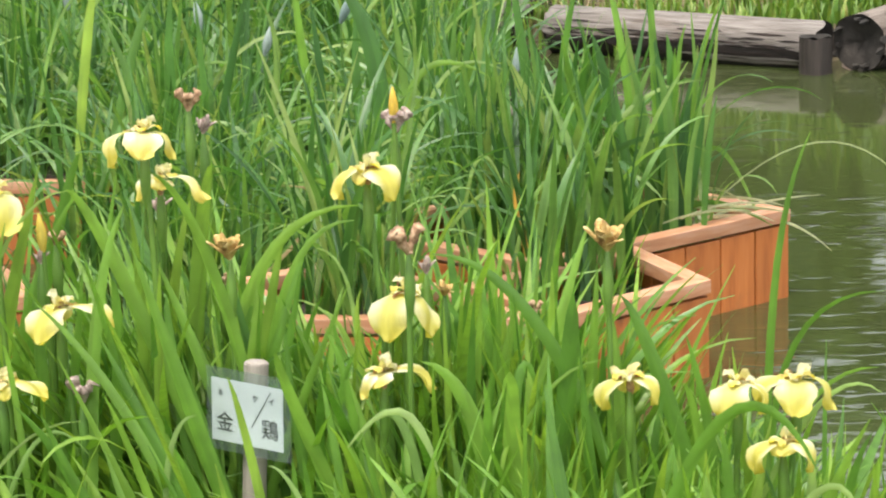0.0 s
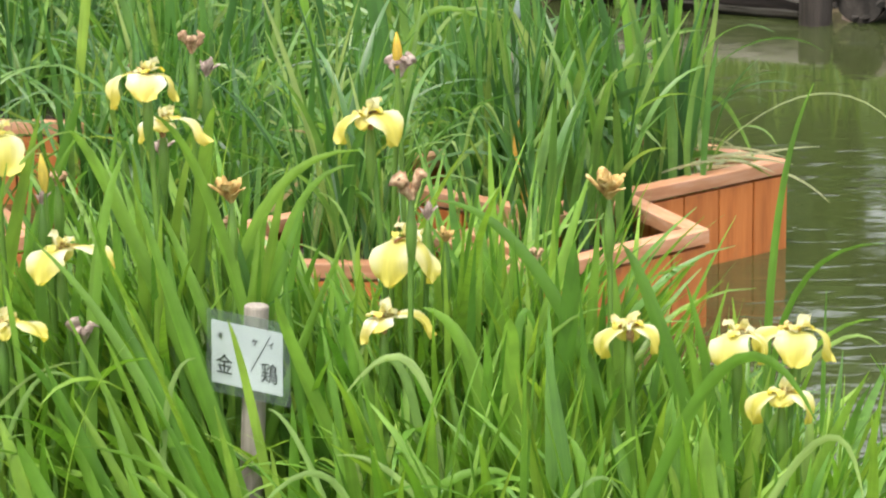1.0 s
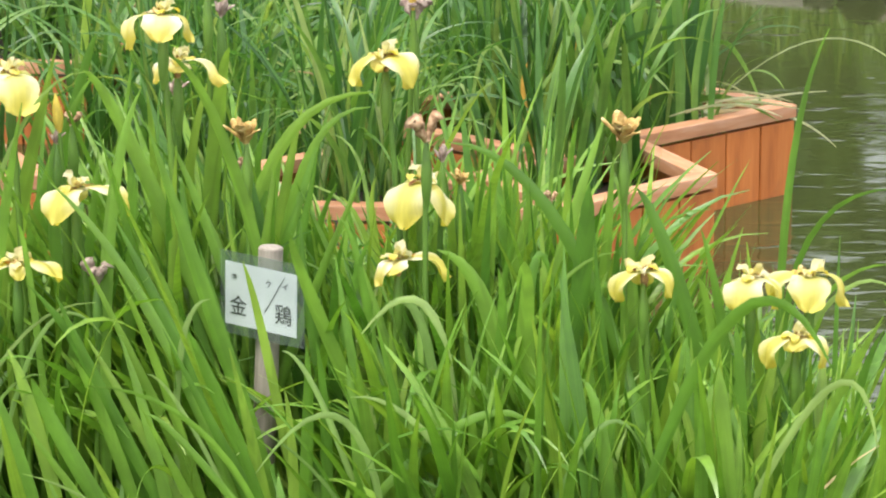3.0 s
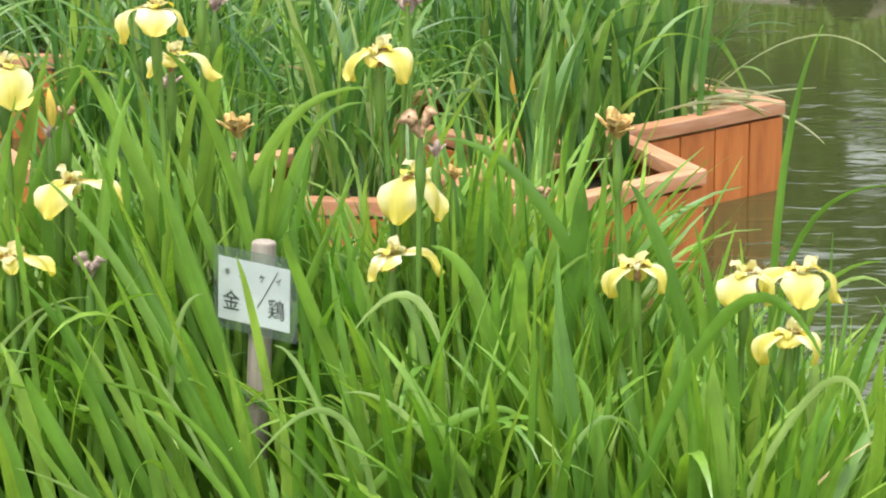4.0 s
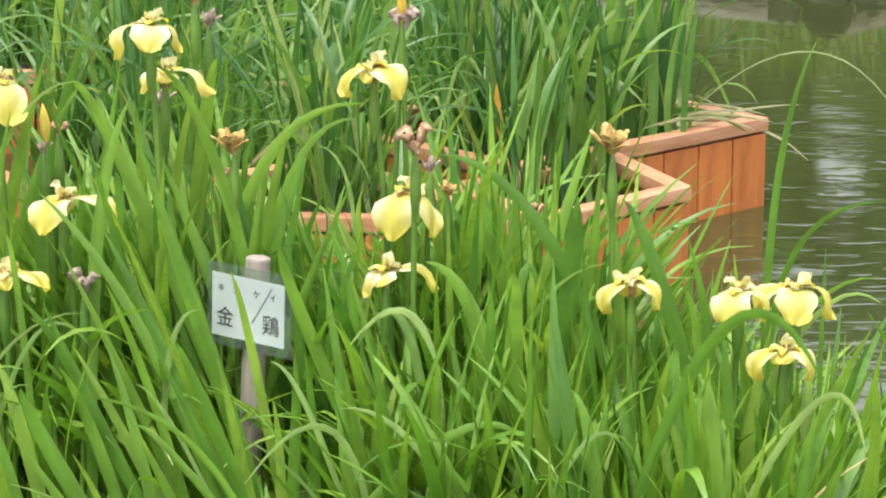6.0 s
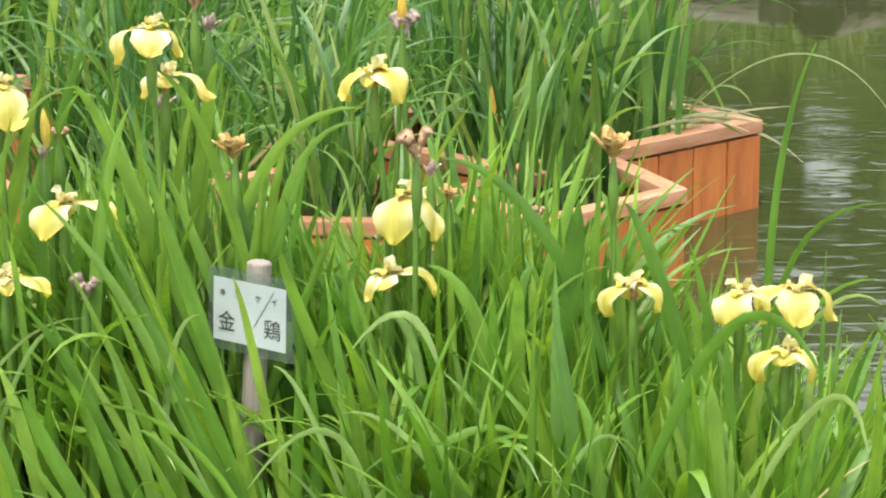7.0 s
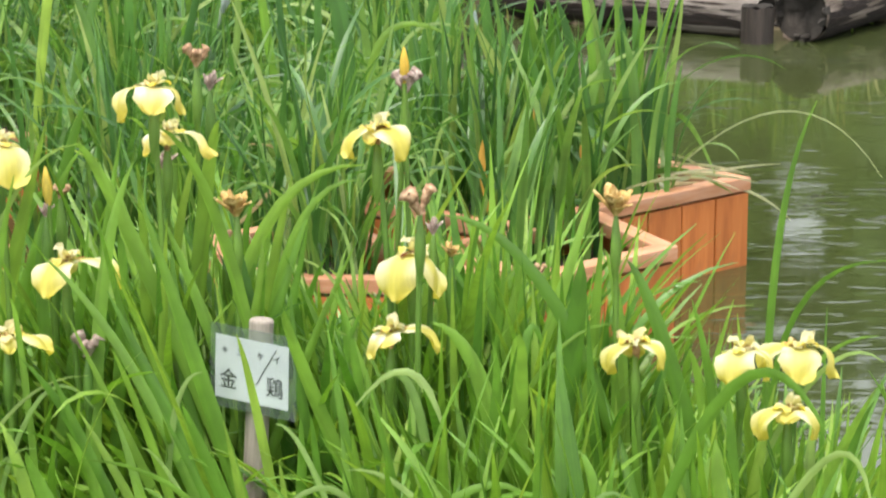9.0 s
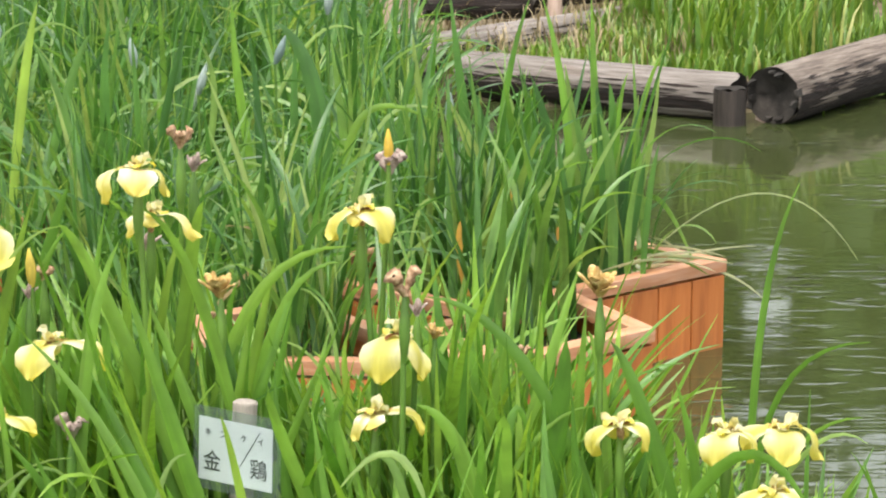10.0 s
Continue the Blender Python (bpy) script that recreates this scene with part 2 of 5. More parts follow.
def water_material():
    m, nt, p = nodes_of("pond_water")
    silt = noise_node(nt, 0.5, (1, 1, 1), 3.0)
    col = ramp_node(nt, silt.outputs["Fac"], [(0.3, (0.029, 0.038, 0.012)), (0.7, (0.041, 0.050, 0.017))]).outputs["Color"]
    link(nt, col, p.inputs["Base Color"])
    p.inputs["Roughness"].default_value = 0.05
    p.inputs["IOR"].default_value = 1.33
    fine = noise_node(nt, 24.0, (0.6, 1.3, 1), 2.0, 0.5)
    wide = noise_node(nt, 4.0, (0.5, 1.4, 1), 2.0, 0.5)
    both = mix_node(nt, 0.16, wide.outputs["Fac"], fine.outputs["Fac"])
    chop = noise_node(nt, 15.0, (0.5, 1.3, 1), 1.0)
    crest = ramp_node(nt, chop.outputs["Fac"], [(0.60, (0, 0, 0)), (0.74, (1, 1, 1))]).outputs["Color"]
    crest = mix_node(nt, 1.0, crest, (0.55, 0.55, 0.55), "MULTIPLY")
    both = mix_node(nt, 1.0, mix_node(nt, 1.0, both, (0.7, 0.7, 0.7), "MULTIPLY"), crest, "ADD")
    patch = noise_node(nt, 1.3, (1, 0.7, 1), 2.0)
    gust = ramp_node(nt, patch.outputs["Fac"], [(0.46, (0.10,) * 3), (0.64, (1, 1, 1))]).outputs["Color"]
    # open water in the middle of the pond is ruffled, the far edge lies calm
    tc = nt.nodes.new("ShaderNodeTexCoord")
    xyz = nt.nodes.new("ShaderNodeSeparateXYZ")
    link(nt, tc.outputs["Object"], xyz.inputs["Vector"])
    rng_y = nt.nodes.new("ShaderNodeMapRange")
    for key, v in (("From Min", 10.2), ("From Max", 6.0), ("To Min", 0.2), ("To Max", 1.3)):
        rng_y.inputs[key].default_value = v
    link(nt, xyz.outputs["Y"], rng_y.inputs["Value"])
    b = nt.nodes.new("ShaderNodeBump")
    b.inputs["Distance"].default_value = 0.034
    mul = nt.nodes.new("ShaderNodeMath")
    mul.operation = "MULTIPLY"
    link(nt, gust, mul.inputs[0])
    link(nt, rng_y.outputs["Result"], mul.inputs[1])
    link(nt, mul.outputs[0], b.inputs["Strength"])
    link(nt, both, b.inputs["Height"])
    link(nt, b.outputs["Normal"], p.inputs["Normal"])
    return m


WATER = water_material()


# ---- mesh helpers ----
def mesh_object(name, verts, faces, material, smooth=True):
    me = bpy.data.meshes.new(name)
    me.from_pydata([tuple(v) for v in verts], [], faces)
    me.materials.append(material)
    if smooth:
        for p in me.polygons:
            p.use_smooth = True
    return me


def child(name, mesh, parent, m=None, label=""):
    ob = new(name, mesh)
    ob.parent = parent
    if m is not None:
        ob.matrix_basis = m
    return tagged(ob, label)


def part(name, bm, material, parent, label="", m=None, smooth=False):
    me = bpy.data.meshes.new(name)
    bm.to_mesh(me)
    bm.free()
    me.materials.append(material)
    for p in me.polygons:
        p.use_smooth = smooth
    return child(name, me, parent, m, label)


def thing(name, place, label, category, group="", kind=""):
    ob = new(name)
    ob.empty_display_size = 0.05
    ob.matrix_basis = place if isinstance(place, Matrix) else Matrix.Translation(place)
    return tagged(ob, label, category, group, kind)


def ribbon(points, sides, widths, fold=0.22):
    """A folded blade: points along the midrib, the sideways unit vectors there and the half widths."""
    v, f = [], []
    n = len(points)
    for i, (p, s, w) in enumerate(zip(points, sides, widths)):
        t = points[min(i + 1, n - 1)] - points[max(i - 1, 0)]
        up = t.cross(s).normalized()
        v += [p - s * w, p - up * (w * fold), p + s * w]
    for i in range(n - 1):
        a = 3 * i
        f += [(a, a + 1, a + 4, a + 3), (a + 1, a + 2, a + 5, a + 4)]
    return v, f


def blade_width(s, w, blunt=2.4):
    lower = 0.62 + 0.38 * min(1.0, s / 0.4)
    upper = 1.0 if s < 0.45 else max(0.0, 1 - ((s - 0.45) / 0.55) ** blunt)
    return w * lower * upper + 0.0006


def blade_mesh(name, material, length, width, lean, bend, power, twist, seg=10):
    """A sword leaf rising from the origin and arching towards +x."""
    p, pts, sides, ws = Vector((0, 0, 0)), [], [], []
    for i in range(seg + 1):
        s = i / seg
        a = lean + bend * s ** power
        d = Vector((math.sin(a), 0, math.cos(a)))
        if i:
            p = p + d * (length / seg)
        pts.append(p.copy())
        sides.append((Matrix.Rotation(twist * s, 3, d) @ Vector((0, 1, 0))).normalized())
        ws.append(blade_width(s, width / 2))
    return mesh_object(name, *ribbon(pts, sides, ws), material)


def blade_set(material, count, width, seed, droopy=0.25):
    rng = random.Random(seed)
    out = []
    for i in range(count):
        kind = i / count
        if kind < droopy:
            bend, power = rng.uniform(1.2, 2.5), rng.uniform(1.5, 3.0)
        elif kind < 0.6:
            bend, power = rng.uniform(0.35, 0.9), rng.uniform(1.5, 2.5)
        else:
            bend, power = rng.uniform(0.02, 0.3), rng.uniform(1, 2)
        out.append(blade_mesh("leaf", material, 1.0, width * rng.uniform(0.75, 1.2), rng.uniform(0, 0.12), bend, power, rng.uniform(-1.2, 1.2), 16))
    return out


CLEAR = [(-0.313, 5.10, 0.617, 0.105, 0.095)]  # places the camera must see past stray leaves: x, y, z, half width, half height


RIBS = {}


def blocks_view(mesh, m):
    """Whether a leaf at the pose m would stand in the camera's sight line to one of the CLEAR places."""
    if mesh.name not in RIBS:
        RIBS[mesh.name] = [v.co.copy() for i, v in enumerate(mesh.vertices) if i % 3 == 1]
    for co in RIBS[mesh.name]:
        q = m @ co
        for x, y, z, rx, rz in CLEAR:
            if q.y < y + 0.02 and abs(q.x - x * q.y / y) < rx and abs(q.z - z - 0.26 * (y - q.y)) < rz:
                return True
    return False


def leaf_fan(plant, rng, meshes, count, height, spread, dry=None, thin=0.15, sway=0.0):
    """Leaves of one plant, from a tight foot, leaning outwards; a few are thin, a few withered."""
    for i in range(count):
        me = rng.choice(meshes)
        if dry and rng.random() < 0.008:
            me = rng.choice(dry)
        h = height * rng.uniform(0.62, 1.08)
        w = rng.uniform(0.3, 0.5) if rng.random() < thin else rng.uniform(0.75, 1.15)
        turn = rng.uniform(0, 360)
        lean = abs(rng.gauss(0, spread))
        m = pose(rng.gauss(0, 0.03), rng.gauss(0, 0.03), -0.02, 0, sway, 0) @ pose(0, 0, 0, 0, 0, turn) @ pose(0, 0, 0, 0, lean, 0) @ Matrix.Diagonal((h, w, h, 1))
        if plant.location.y < 6.4 and blocks_view(me, plant.matrix_basis @ m):
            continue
        child("leaf", me, plant, m)


def box_bm(sx, sy, sz, bevel=0.0, cx=0.0, cy=0.0, cz=0.0):
    bm = bmesh.new()
    bmesh.ops.create_cube(bm, size=1, matrix=Matrix.Translation((cx, cy, cz)) @ Matrix.Diagonal((sx, sy, sz, 1)))
    if bevel:
        bmesh.ops.bevel(bm, geom=bm.edges[:], offset=bevel, segments=2, affect="EDGES", profile=0.7)
    return bm


# ---- ground and water ----
def bank_height(x, y):
    near = 0.10 * max(0.0, min(1.0, (6.35 - y - 0.25 * math.sin(x * 1.3) - 1.6 * max(0.0, min(0.9, x - 0.45))) / 0.25))
    edge = 13.25 - 0.55 * (x - 0.6) if x < 1.55 else 12.75 + 1.9 * (x - 1.6)
    far = 0.12 * max(0.0, min(1.0, (y - edge) / 0.15)) + 0.06 * max(0.0, min(12.0, y - edge - 0.2))
    bump = 0.02 * noise.noise((x * 2.1, y * 2.1, 0.3))
    inside = near == 0 and far == 0
    return (-0.45 if inside else max(near, far)) + bump


def ground_sheet():
    xs = [-400, -120, -40, -15, -8] + [-5 + 0.25 * i for i in range(41)] + [8, 15, 40, 120, 400]
    ys = [-400, -120, -40, -12, -4] + [0.2 * i for i in range(101)] + [24, 32, 60, 140, 500]
    v = [(x, y, bank_height(x, y) if abs(x) <= 6 else (-0.45 if 6.3 < y < 13 and abs(x) < 14 else bank_height(max(-3, min(3, x)), y))) for y in ys for x in xs]
    n = len(xs)
    f = [(j * n + i, j * n + i + 1, (j + 1) * n + i + 1, (j + 1) * n + i) for j in range(len(ys) - 1) for i in range(n - 1)]
    tagged(new("ground", mesh_object("ground", v, f, GROUND)), "brown earth banks and bed of the pond", "ground", kind="structure")


ground_sheet()
water = new("water", mesh_object("water", [(-14, 4.2, 0), (14, 4.2, 0), (14, 16, 0), (-14, 16, 0)], [(0, 1, 2, 3)], WATER))
tagged(water, "murky green rippled pond water", "water", kind="structure")


# ---- floating planters ----
def plank_wall(planter, a, b, height, foot, rng):
    """One side of a planter: upright boards between two corners, with a rail on top."""
    a, b = Vector((*a, 0)), Vector((*b, 0))
    length = (b - a).length
    d = (b - a) / length
    out = Vector((d.y, -d.x, 0))
    ang = math.degrees(math.atan2(d.y, d.x))
    count = max(2, round(length / 0.132))
    step = length / count
    for i in range(count):
        c = a + d * (step * (i + 0.5)) - out * 0.012
        bm = box_bm(step - 0.006, 0.022 + rng.uniform(-0.001, 0.002), height - foot - 0.044, 0.004)
        part("board", bm, CEDAR, planter, m=pose(c.x, c.y, (height + foot) / 2 - 0.022, 0, 0, ang))


def inset(corners, d):
    """The corners of a convex ring of walls moved inwards by d."""
    out = []
    for i in range(len(corners)):
        p, q, r = (Vector((*corners[k % len(corners)], 0)) for k in (i - 1, i, i + 1))
        u, v = (q - p).normalized(), (r - q).normalized()
        nu, nv = Vector((-u.y, u.x, 0)), Vector((-v.y, v.x, 0))
        m = (nu + nv) / (1 + nu.dot(nv))
        out.append(q + m * d)
    return out


def mitred_rail(planter, o, i, k, top, thick):
    """A flat rail on one wall, cut to a mitre at both ends."""
    n = len(o)
    ring = [o[k], o[(k + 1) % n], i[(k + 1) % n], i[k]]
    mid = sum(ring, Vector()) / 4
    along = (ring[1] - ring[0]).normalized()
    ring = [v - along * (0.0012 if (v - mid).dot(along) > 0 else -0.0012) for v in ring]
    turn = math.degrees(math.atan2(along.y, along.x))
    back = pose(0, 0, 0, 0, 0, -turn).to_3x3()
    bm = bmesh.new()
    lo = [bm.verts.new(back @ (v - mid) + Vector((0, 0, -thick / 2))) for v in ring]
    hi = [bm.verts.new(back @ (v - mid) + Vector((0, 0, thick / 2))) for v in ring]
    bm.faces.new(hi)
    bm.faces.new(lo[::-1])
    for j in range(4):
        bm.faces.new((hi[j - 1], lo[j - 1], lo[j], hi[j]))
    bmesh.ops.recalc_face_normals(bm, faces=bm.faces[:])
    bmesh.ops.bevel(bm, geom=bm.edges[:], offset=0.003, segments=2, affect="EDGES", profile=0.7)
    part("rail", bm, CEDAR_TOP, planter, "weathered flat top rail", pose(mid.x, mid.y, top - thick / 2, 0, 0, turn))


def planter_box(corners, label, height=0.25, foot=-0.16, seed=1):
    """corners: anticlockwise from above, in the world."""
    rng = random.Random(seed)
    ob = thing("planter_box", (0, 0, 0), label, "planter", "floating planter boxes")
    for a, b in zip(corners, corners[1:] + corners[:1]):
        plank_wall(ob, a, b, height, foot, rng)
    outer, inner = inset(corners, -0.003), inset(corners, 0.052)
    for k in range(4):
        mitred_rail(ob, outer, inner, k, height, 0.036)
    cx, cy = sum(c[0] for c in corners) / 4, sum(c[1] for c in corners) / 4
    ring = [(cx + (x - cx) * 0.93, cy + (y - cy) * 0.93) for x, y in corners]
    bm = bmesh.new()
    top = [bm.verts.new((x, y, height - 0.09)) for x, y in ring]
    low = [bm.verts.new((x, y, foot + 0.02)) for x, y in ring]
    bm.faces.new(top)
    bm.faces.new(low[::-1])
    for i in range(4):
        bm.faces.new((top[i - 1], low[i - 1], low[i], top[i]))
    part("soil", bm, SOIL, ob, "dark wet planting soil")
    return ob


B = (0.962, 8.81)
BOX_B = [B, (0.45, 9.44), (-0.35, 8.70), (0.232, 8.13)]
BOX_A = [(0.668, 7.90), (0.50, 8.335), (0.035, 7.91), (0.275, 7.515)]
BOX_C = [(0.225, 7.495), (-0.25, 8.29), (-0.56, 8.02), (-0.42, 7.55)]
BOX_D = [(-1.06, 9.47), (-1.02, 10.6), (-2.1, 10.65), (-2.0, 9.53)]
BOX_E = [(-1.03, 7.90), (-1.33, 8.55), (-2.0, 8.1), (-1.75, 7.55)]
K = 0.977
BOX_A, BOX_B, BOX_C, BOX_D, BOX_E = ([(x * K, y * K) for x, y in q] for q in (BOX_A, BOX_B, BOX_C, BOX_D, BOX_E))
for i, c in enumerate((BOX_B, BOX_A, BOX_C, BOX_D, BOX_E)):
    planter_box(c, "orange stained cedar plank planter floating in the pond", seed=i + 3)


# ---- plants on the planters ----
RAFT_BLADES = blade_set(LEAF_RAFT, 60, 0.019, 11, 0.45)
BROAD_BLADES = blade_set(LEAF_RAFT, 40, 0.027, 12, 0.22)
rng = random.Random(5)


def in_quad(x, y, q):
    s = [((q[(i + 1) % 4][0] - q[i][0]) * (y - q[i][1]) - (q[(i + 1) % 4][1] - q[i][1]) * (x - q[i][0])) > 0 for i in range(4)]
    return all(s) or not any(s)


def raft_plant(x, y, height, count, broad=False):
    ob = thing("iris_plant", pose(x, y, 0.15, 0, 0, rng.uniform(0, 360)), "tall green iris clump growing in a floating planter", "plant", "irises in the planters")
    leaf_fan(ob, rng, BROAD_BLADES if broad else RAFT_BLADES, count, height, 4.5 if broad else 8.0, thin=0.1 if broad else 0.3)
    return ob


spots = []
for q, n in ((BOX_B, 14), (BOX_A, 3), (BOX_C, 6), (BOX_D, 16), (BOX_E, 10)):
    xs, ys = [c[0] for c in q], [c[1] for c in q]
    cx, cy = sum(xs) / 4, sum(ys) / 4
    made = 0
    while made < n:
        x, y = rng.uniform(min(xs), max(xs)), rng.uniform(min(ys), max(ys))
        if in_quad(cx + (x - cx) / 0.82, cy + (y - cy) / 0.82, q) and not (q is BOX_B and x > 0.66):
            spots.append((x, y))
            made += 1
for x, y in spots:
    raft_plant(x, y, rng.uniform(0.5, 0.7) if x > 0.1 else rng.uniform(0.55, 0.8), 15 if x > 0.1 else 18, x > 0.1)


def iris_thicket(name, spots, label, seed, blades, material, foot=-0.05, lean=8.0, thin=0.3, sway=None):
    """Irises too many and too close to tell apart: one mesh of folded leaves."""
    r = random.Random(seed)
    shapes = [(me, [v.co.copy() for v in me.vertices], [tuple(p.vertices) for p in me.polygons]) for me in blades]
    v, f = [], []
    for x, y, height, count in spots:
        for _ in range(count):
            me, vs, fs = r.choice(shapes)
            h = height * r.uniform(0.6, 1.08)
            w = r.uniform(0.3, 0.5) if r.random() < thin else r.uniform(0.75, 1.2)
            m = pose(x + r.gauss(0, 0.035), y + r.gauss(0, 0.035), foot, 0, sway(x) if sway else 0, 0) @ pose(0, 0, 0, 0, 0, r.uniform(0, 360)) @ pose(0, 0, 0, 0, abs(r.gauss(0, lean)), 0) @ Matrix.Diagonal((h, w, h, 1))
            if y < 6.4 and blocks_view(me, m):
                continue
            k = len(v)
            v += [m @ c for c in vs]
            f += [tuple(k + q for q in face) for face in fs]
    tagged(new(name, mesh_object(name, v, f, material)), label, "plant", kind="stuff")


near_spots, far_spots = [], []
while len(near_spots) < 34:
    x, y = rng.uniform(-1.7, -0.25), rng.uniform(8.25, 9.5)
    if x / y > -0.126 and not any(in_quad(x, y, q) for q in (BOX_B, BOX_C, BOX_D, BOX_E)):
        near_spots.append((x, y, rng.uniform(0.6, 0.8), 15))
while len(far_spots) < 175:
    x, y = rng.uniform(-2.5, 0.45), rng.uniform(9.4, 12.9)
    if x < 0.028 * y - 0.15 and not any(in_quad(x, y, q) for q in (BOX_B, BOX_D)):
        far_spots.append((x, y, rng.uniform(0.7, 0.95) + 0.09 * (y - 9.4) * (x < -0.1), 17))
iris_thicket("iris_thicket", near_spots, "tall green irises crowding the shallow water between the planters", 51, RAFT_BLADES, LEAF_THICKET)
iris_thicket("iris_thicket", far_spots, "dense tall green irises standing in the shallow water", 52, RAFT_BLADES, LEAF_THICKET)




def arc_leaf_mesh(material, a, c, b, width, face=0.0, blunt=False, seg=14):
    """A single leaf along a smooth arc from a to b, drawn towards c; face turns its flat side."""
    a, c, b = Vector(a), Vector(c), Vector(b)
    pts, sides, ws = [], [], []
    for i in range(seg + 1):
        s = i / seg
        p = a * (1 - s) ** 2 + c * (2 * s * (1 - s)) + b * s * s
        t = ((c - a) * (1 - s) + (b - c) * s).normalized()
        side = t.cross(Vector((0, -1, 0))).normalized()
        pts.append(p)
        sides.append((Matrix.Rotation(face * (1 - 0.5 * s), 3, t) @ side).normalized())
        ws.append(blade_width(s, width / 2, 7.0 if blunt else 2.0))
    return mesh_object("leaf", *ribbon(pts, sides, ws, 0.28), material)


# long leaves hanging over the corner of the planter
corner_plant = thing("iris_plant", (0.586, 8.578, 0.15), "iris clump with long leaves hanging over the planter corner", "plant", "irises in the planters")
leaf_fan(corner_plant, rng, RAFT_BLADES, 16, 0.80, 6.0)
off = Vector((0.60, 8.78, 0.12))
for a, c, b, w in (((0.66, 8.80, 0.15), (1.07, 8.85, 0.62), (1.33, 8.85, 0.21), 0.0042),
                   ((0.64, 8.78, 0.16), (0.90, 8.82, 0.27), (1.07, 8.80, 0.10), 0.009),
                   ((0.62, 8.80, 0.15), (0.80, 8.85, 0.24), (1.05, 8.90, 0.24), 0.008),
                   ((0.60, 8.72, 0.15), (0.66, 8.65, 0.36), (0.90, 8.72, 0.19), 0.018),
                   ((0.70, 8.95, 0.14), (0.72, 8.95, 0.60), (0.88, 8.80, 0.17), 0.016),
                   ((0.58, 8.60, 0.15), (0.45, 8.50, 0.26), (0.34, 8.34, 0.20), 0.014),
                   ((0.61, 8.75, 0.23), (0.77, 8.65, 0.28), (0.94, 8.54, 0.26), 0.010),
                   ((0.64, 8.87, 0.23), (0.78, 8.75, 0.29), (0.93, 8.64, 0.26), 0.008),
                   ((0.64, 8.64, 0.23), (0.77, 8.65, 0.29), (0.90, 8.66, 0.26), 0.007),
                   ((0.69, 9.02, 0.23), (0.75, 8.86, 0.30), (0.82, 8.69, 0.26), 0.008),
                   ((0.59, 8.59, 0.23), (0.72, 8.58, 0.28), (0.84, 8.58, 0.26), 0.007),
                   ((0.68, 8.68, 0.23), (0.78, 8.56, 0.29), (0.88, 8.43, 0.26), 0.006)):
    child("leaf", arc_leaf_mesh(LEAF_BLEACHED if w < 0.012 else LEAF_RAFT, Vector(a) - off, Vector(c) - off, Vector(b) - off, w, 0.5), corner_plant)

def raft_clump(x, y, leaves):
    """An iris clump of the planters or the shallows, with its long leaves one by one."""
    foot_z = 0.15 if y < 9.2 else -0.02
    ob = thing("iris_plant", (x, y, foot_z), "iris clump with long arching leaves among the planters", "plant", "irises in the planters")
    o = Vector((x, y, foot_z))
    kinds = {"pale": LEAF_PALE, "fresh": LEAF, "dry": LEAF_DRY, "turned": LEAF_TURNED}
    for foot, dy, bx, bz, tx, tz, width, *kind in leaves:
        me = arc_leaf_mesh(kinds[kind[0]] if kind else LEAF_RAFT, Vector((foot, dy, foot_z - 0.01)) - o, Vector((bx, dy, bz)) - o, Vector((tx, dy, tz)) - o, width, rng.uniform(-0.4, 0.4))
        child("leaf", me, ob)
    leaf_fan(ob, rng, RAFT_BLADES, 5, 0.5, 7.0)


raft_clump(-1.281, 9.70, [(-1.299, 9.60, -1.266, 0.798, -1.069, 0.788, 0.010, "pale"),
                           (-1.262, 9.80, -1.180, 0.968, -0.919, 0.707, 0.012, "pale")])
raft_clump(-1.070, 9.10, [(-1.092, 9.00, -1.039, 0.767, -0.992, 0.917, 0.029, "fresh"),
                           (-1.047, 9.20, -0.920, 0.731, -0.859, 0.803, 0.027)])
raft_clump(-1.012, 9.50, [(-1.079, 9.60, -0.913, 0.992, -0.648, 0.612, 0.014),
                           (-0.945, 9.40, -0.922, 0.738, -0.554, 0.537, 0.012, "pale")])
raft_clump(-0.777, 9.10, [(-0.827, 9.00, -0.892, 0.623, -1.004, 0.796, 0.020),
                           (-0.727, 9.20, -0.642, 0.609, -0.579, 0.837, 0.024)])
raft_clump(-0.739, 9.33, [(-0.774, 9.40, -0.766, 0.481, -0.621, 0.541, 0.013, "pale"),
                           (-0.732, 9.30, -0.873, 0.480, -0.807, 0.858, 0.033),
                           (-0.711, 9.30, -0.715, 0.368, -0.747, 0.808, 0.024)])
raft_clump(-0.642, 8.93, [(-0.658, 8.90, -0.584, 0.544, -0.309, 0.535, 0.013, "pale"),
                           (-0.638, 8.80, -0.479, 0.617, -0.304, 0.444, 0.013, "pale"),
                           (-0.631, 9.10, -0.416, 0.630, -0.542, 0.800, 0.020)])
raft_clump(-0.516, 8.07, [(-0.582, 8.00, -0.170, 0.466, -0.434, 0.458, 0.010, "dry"),
                           (-0.458, 8.00, -0.482, 0.698, -0.253, 0.398, 0.011),
                           (-0.508, 8.20, -0.159, 0.627, -0.433, 0.511, 0.013)])
raft_clump(-0.485, 9.80, [(-0.485, 9.80, -0.282, 0.925, -0.049, 0.719, 0.012, "pale")])
raft_clump(-0.357, 8.70, [(-0.357, 8.70, -0.410, 0.559, 0.009, 0.548, 0.011, "pale")])
raft_clump(-0.363, 9.10, [(-0.386, 9.00, -0.335, 0.453, -0.393, 0.829, 0.026),
                           (-0.340, 9.20, -0.446, 0.640, -0.447, 0.903, 0.027, "fresh")])
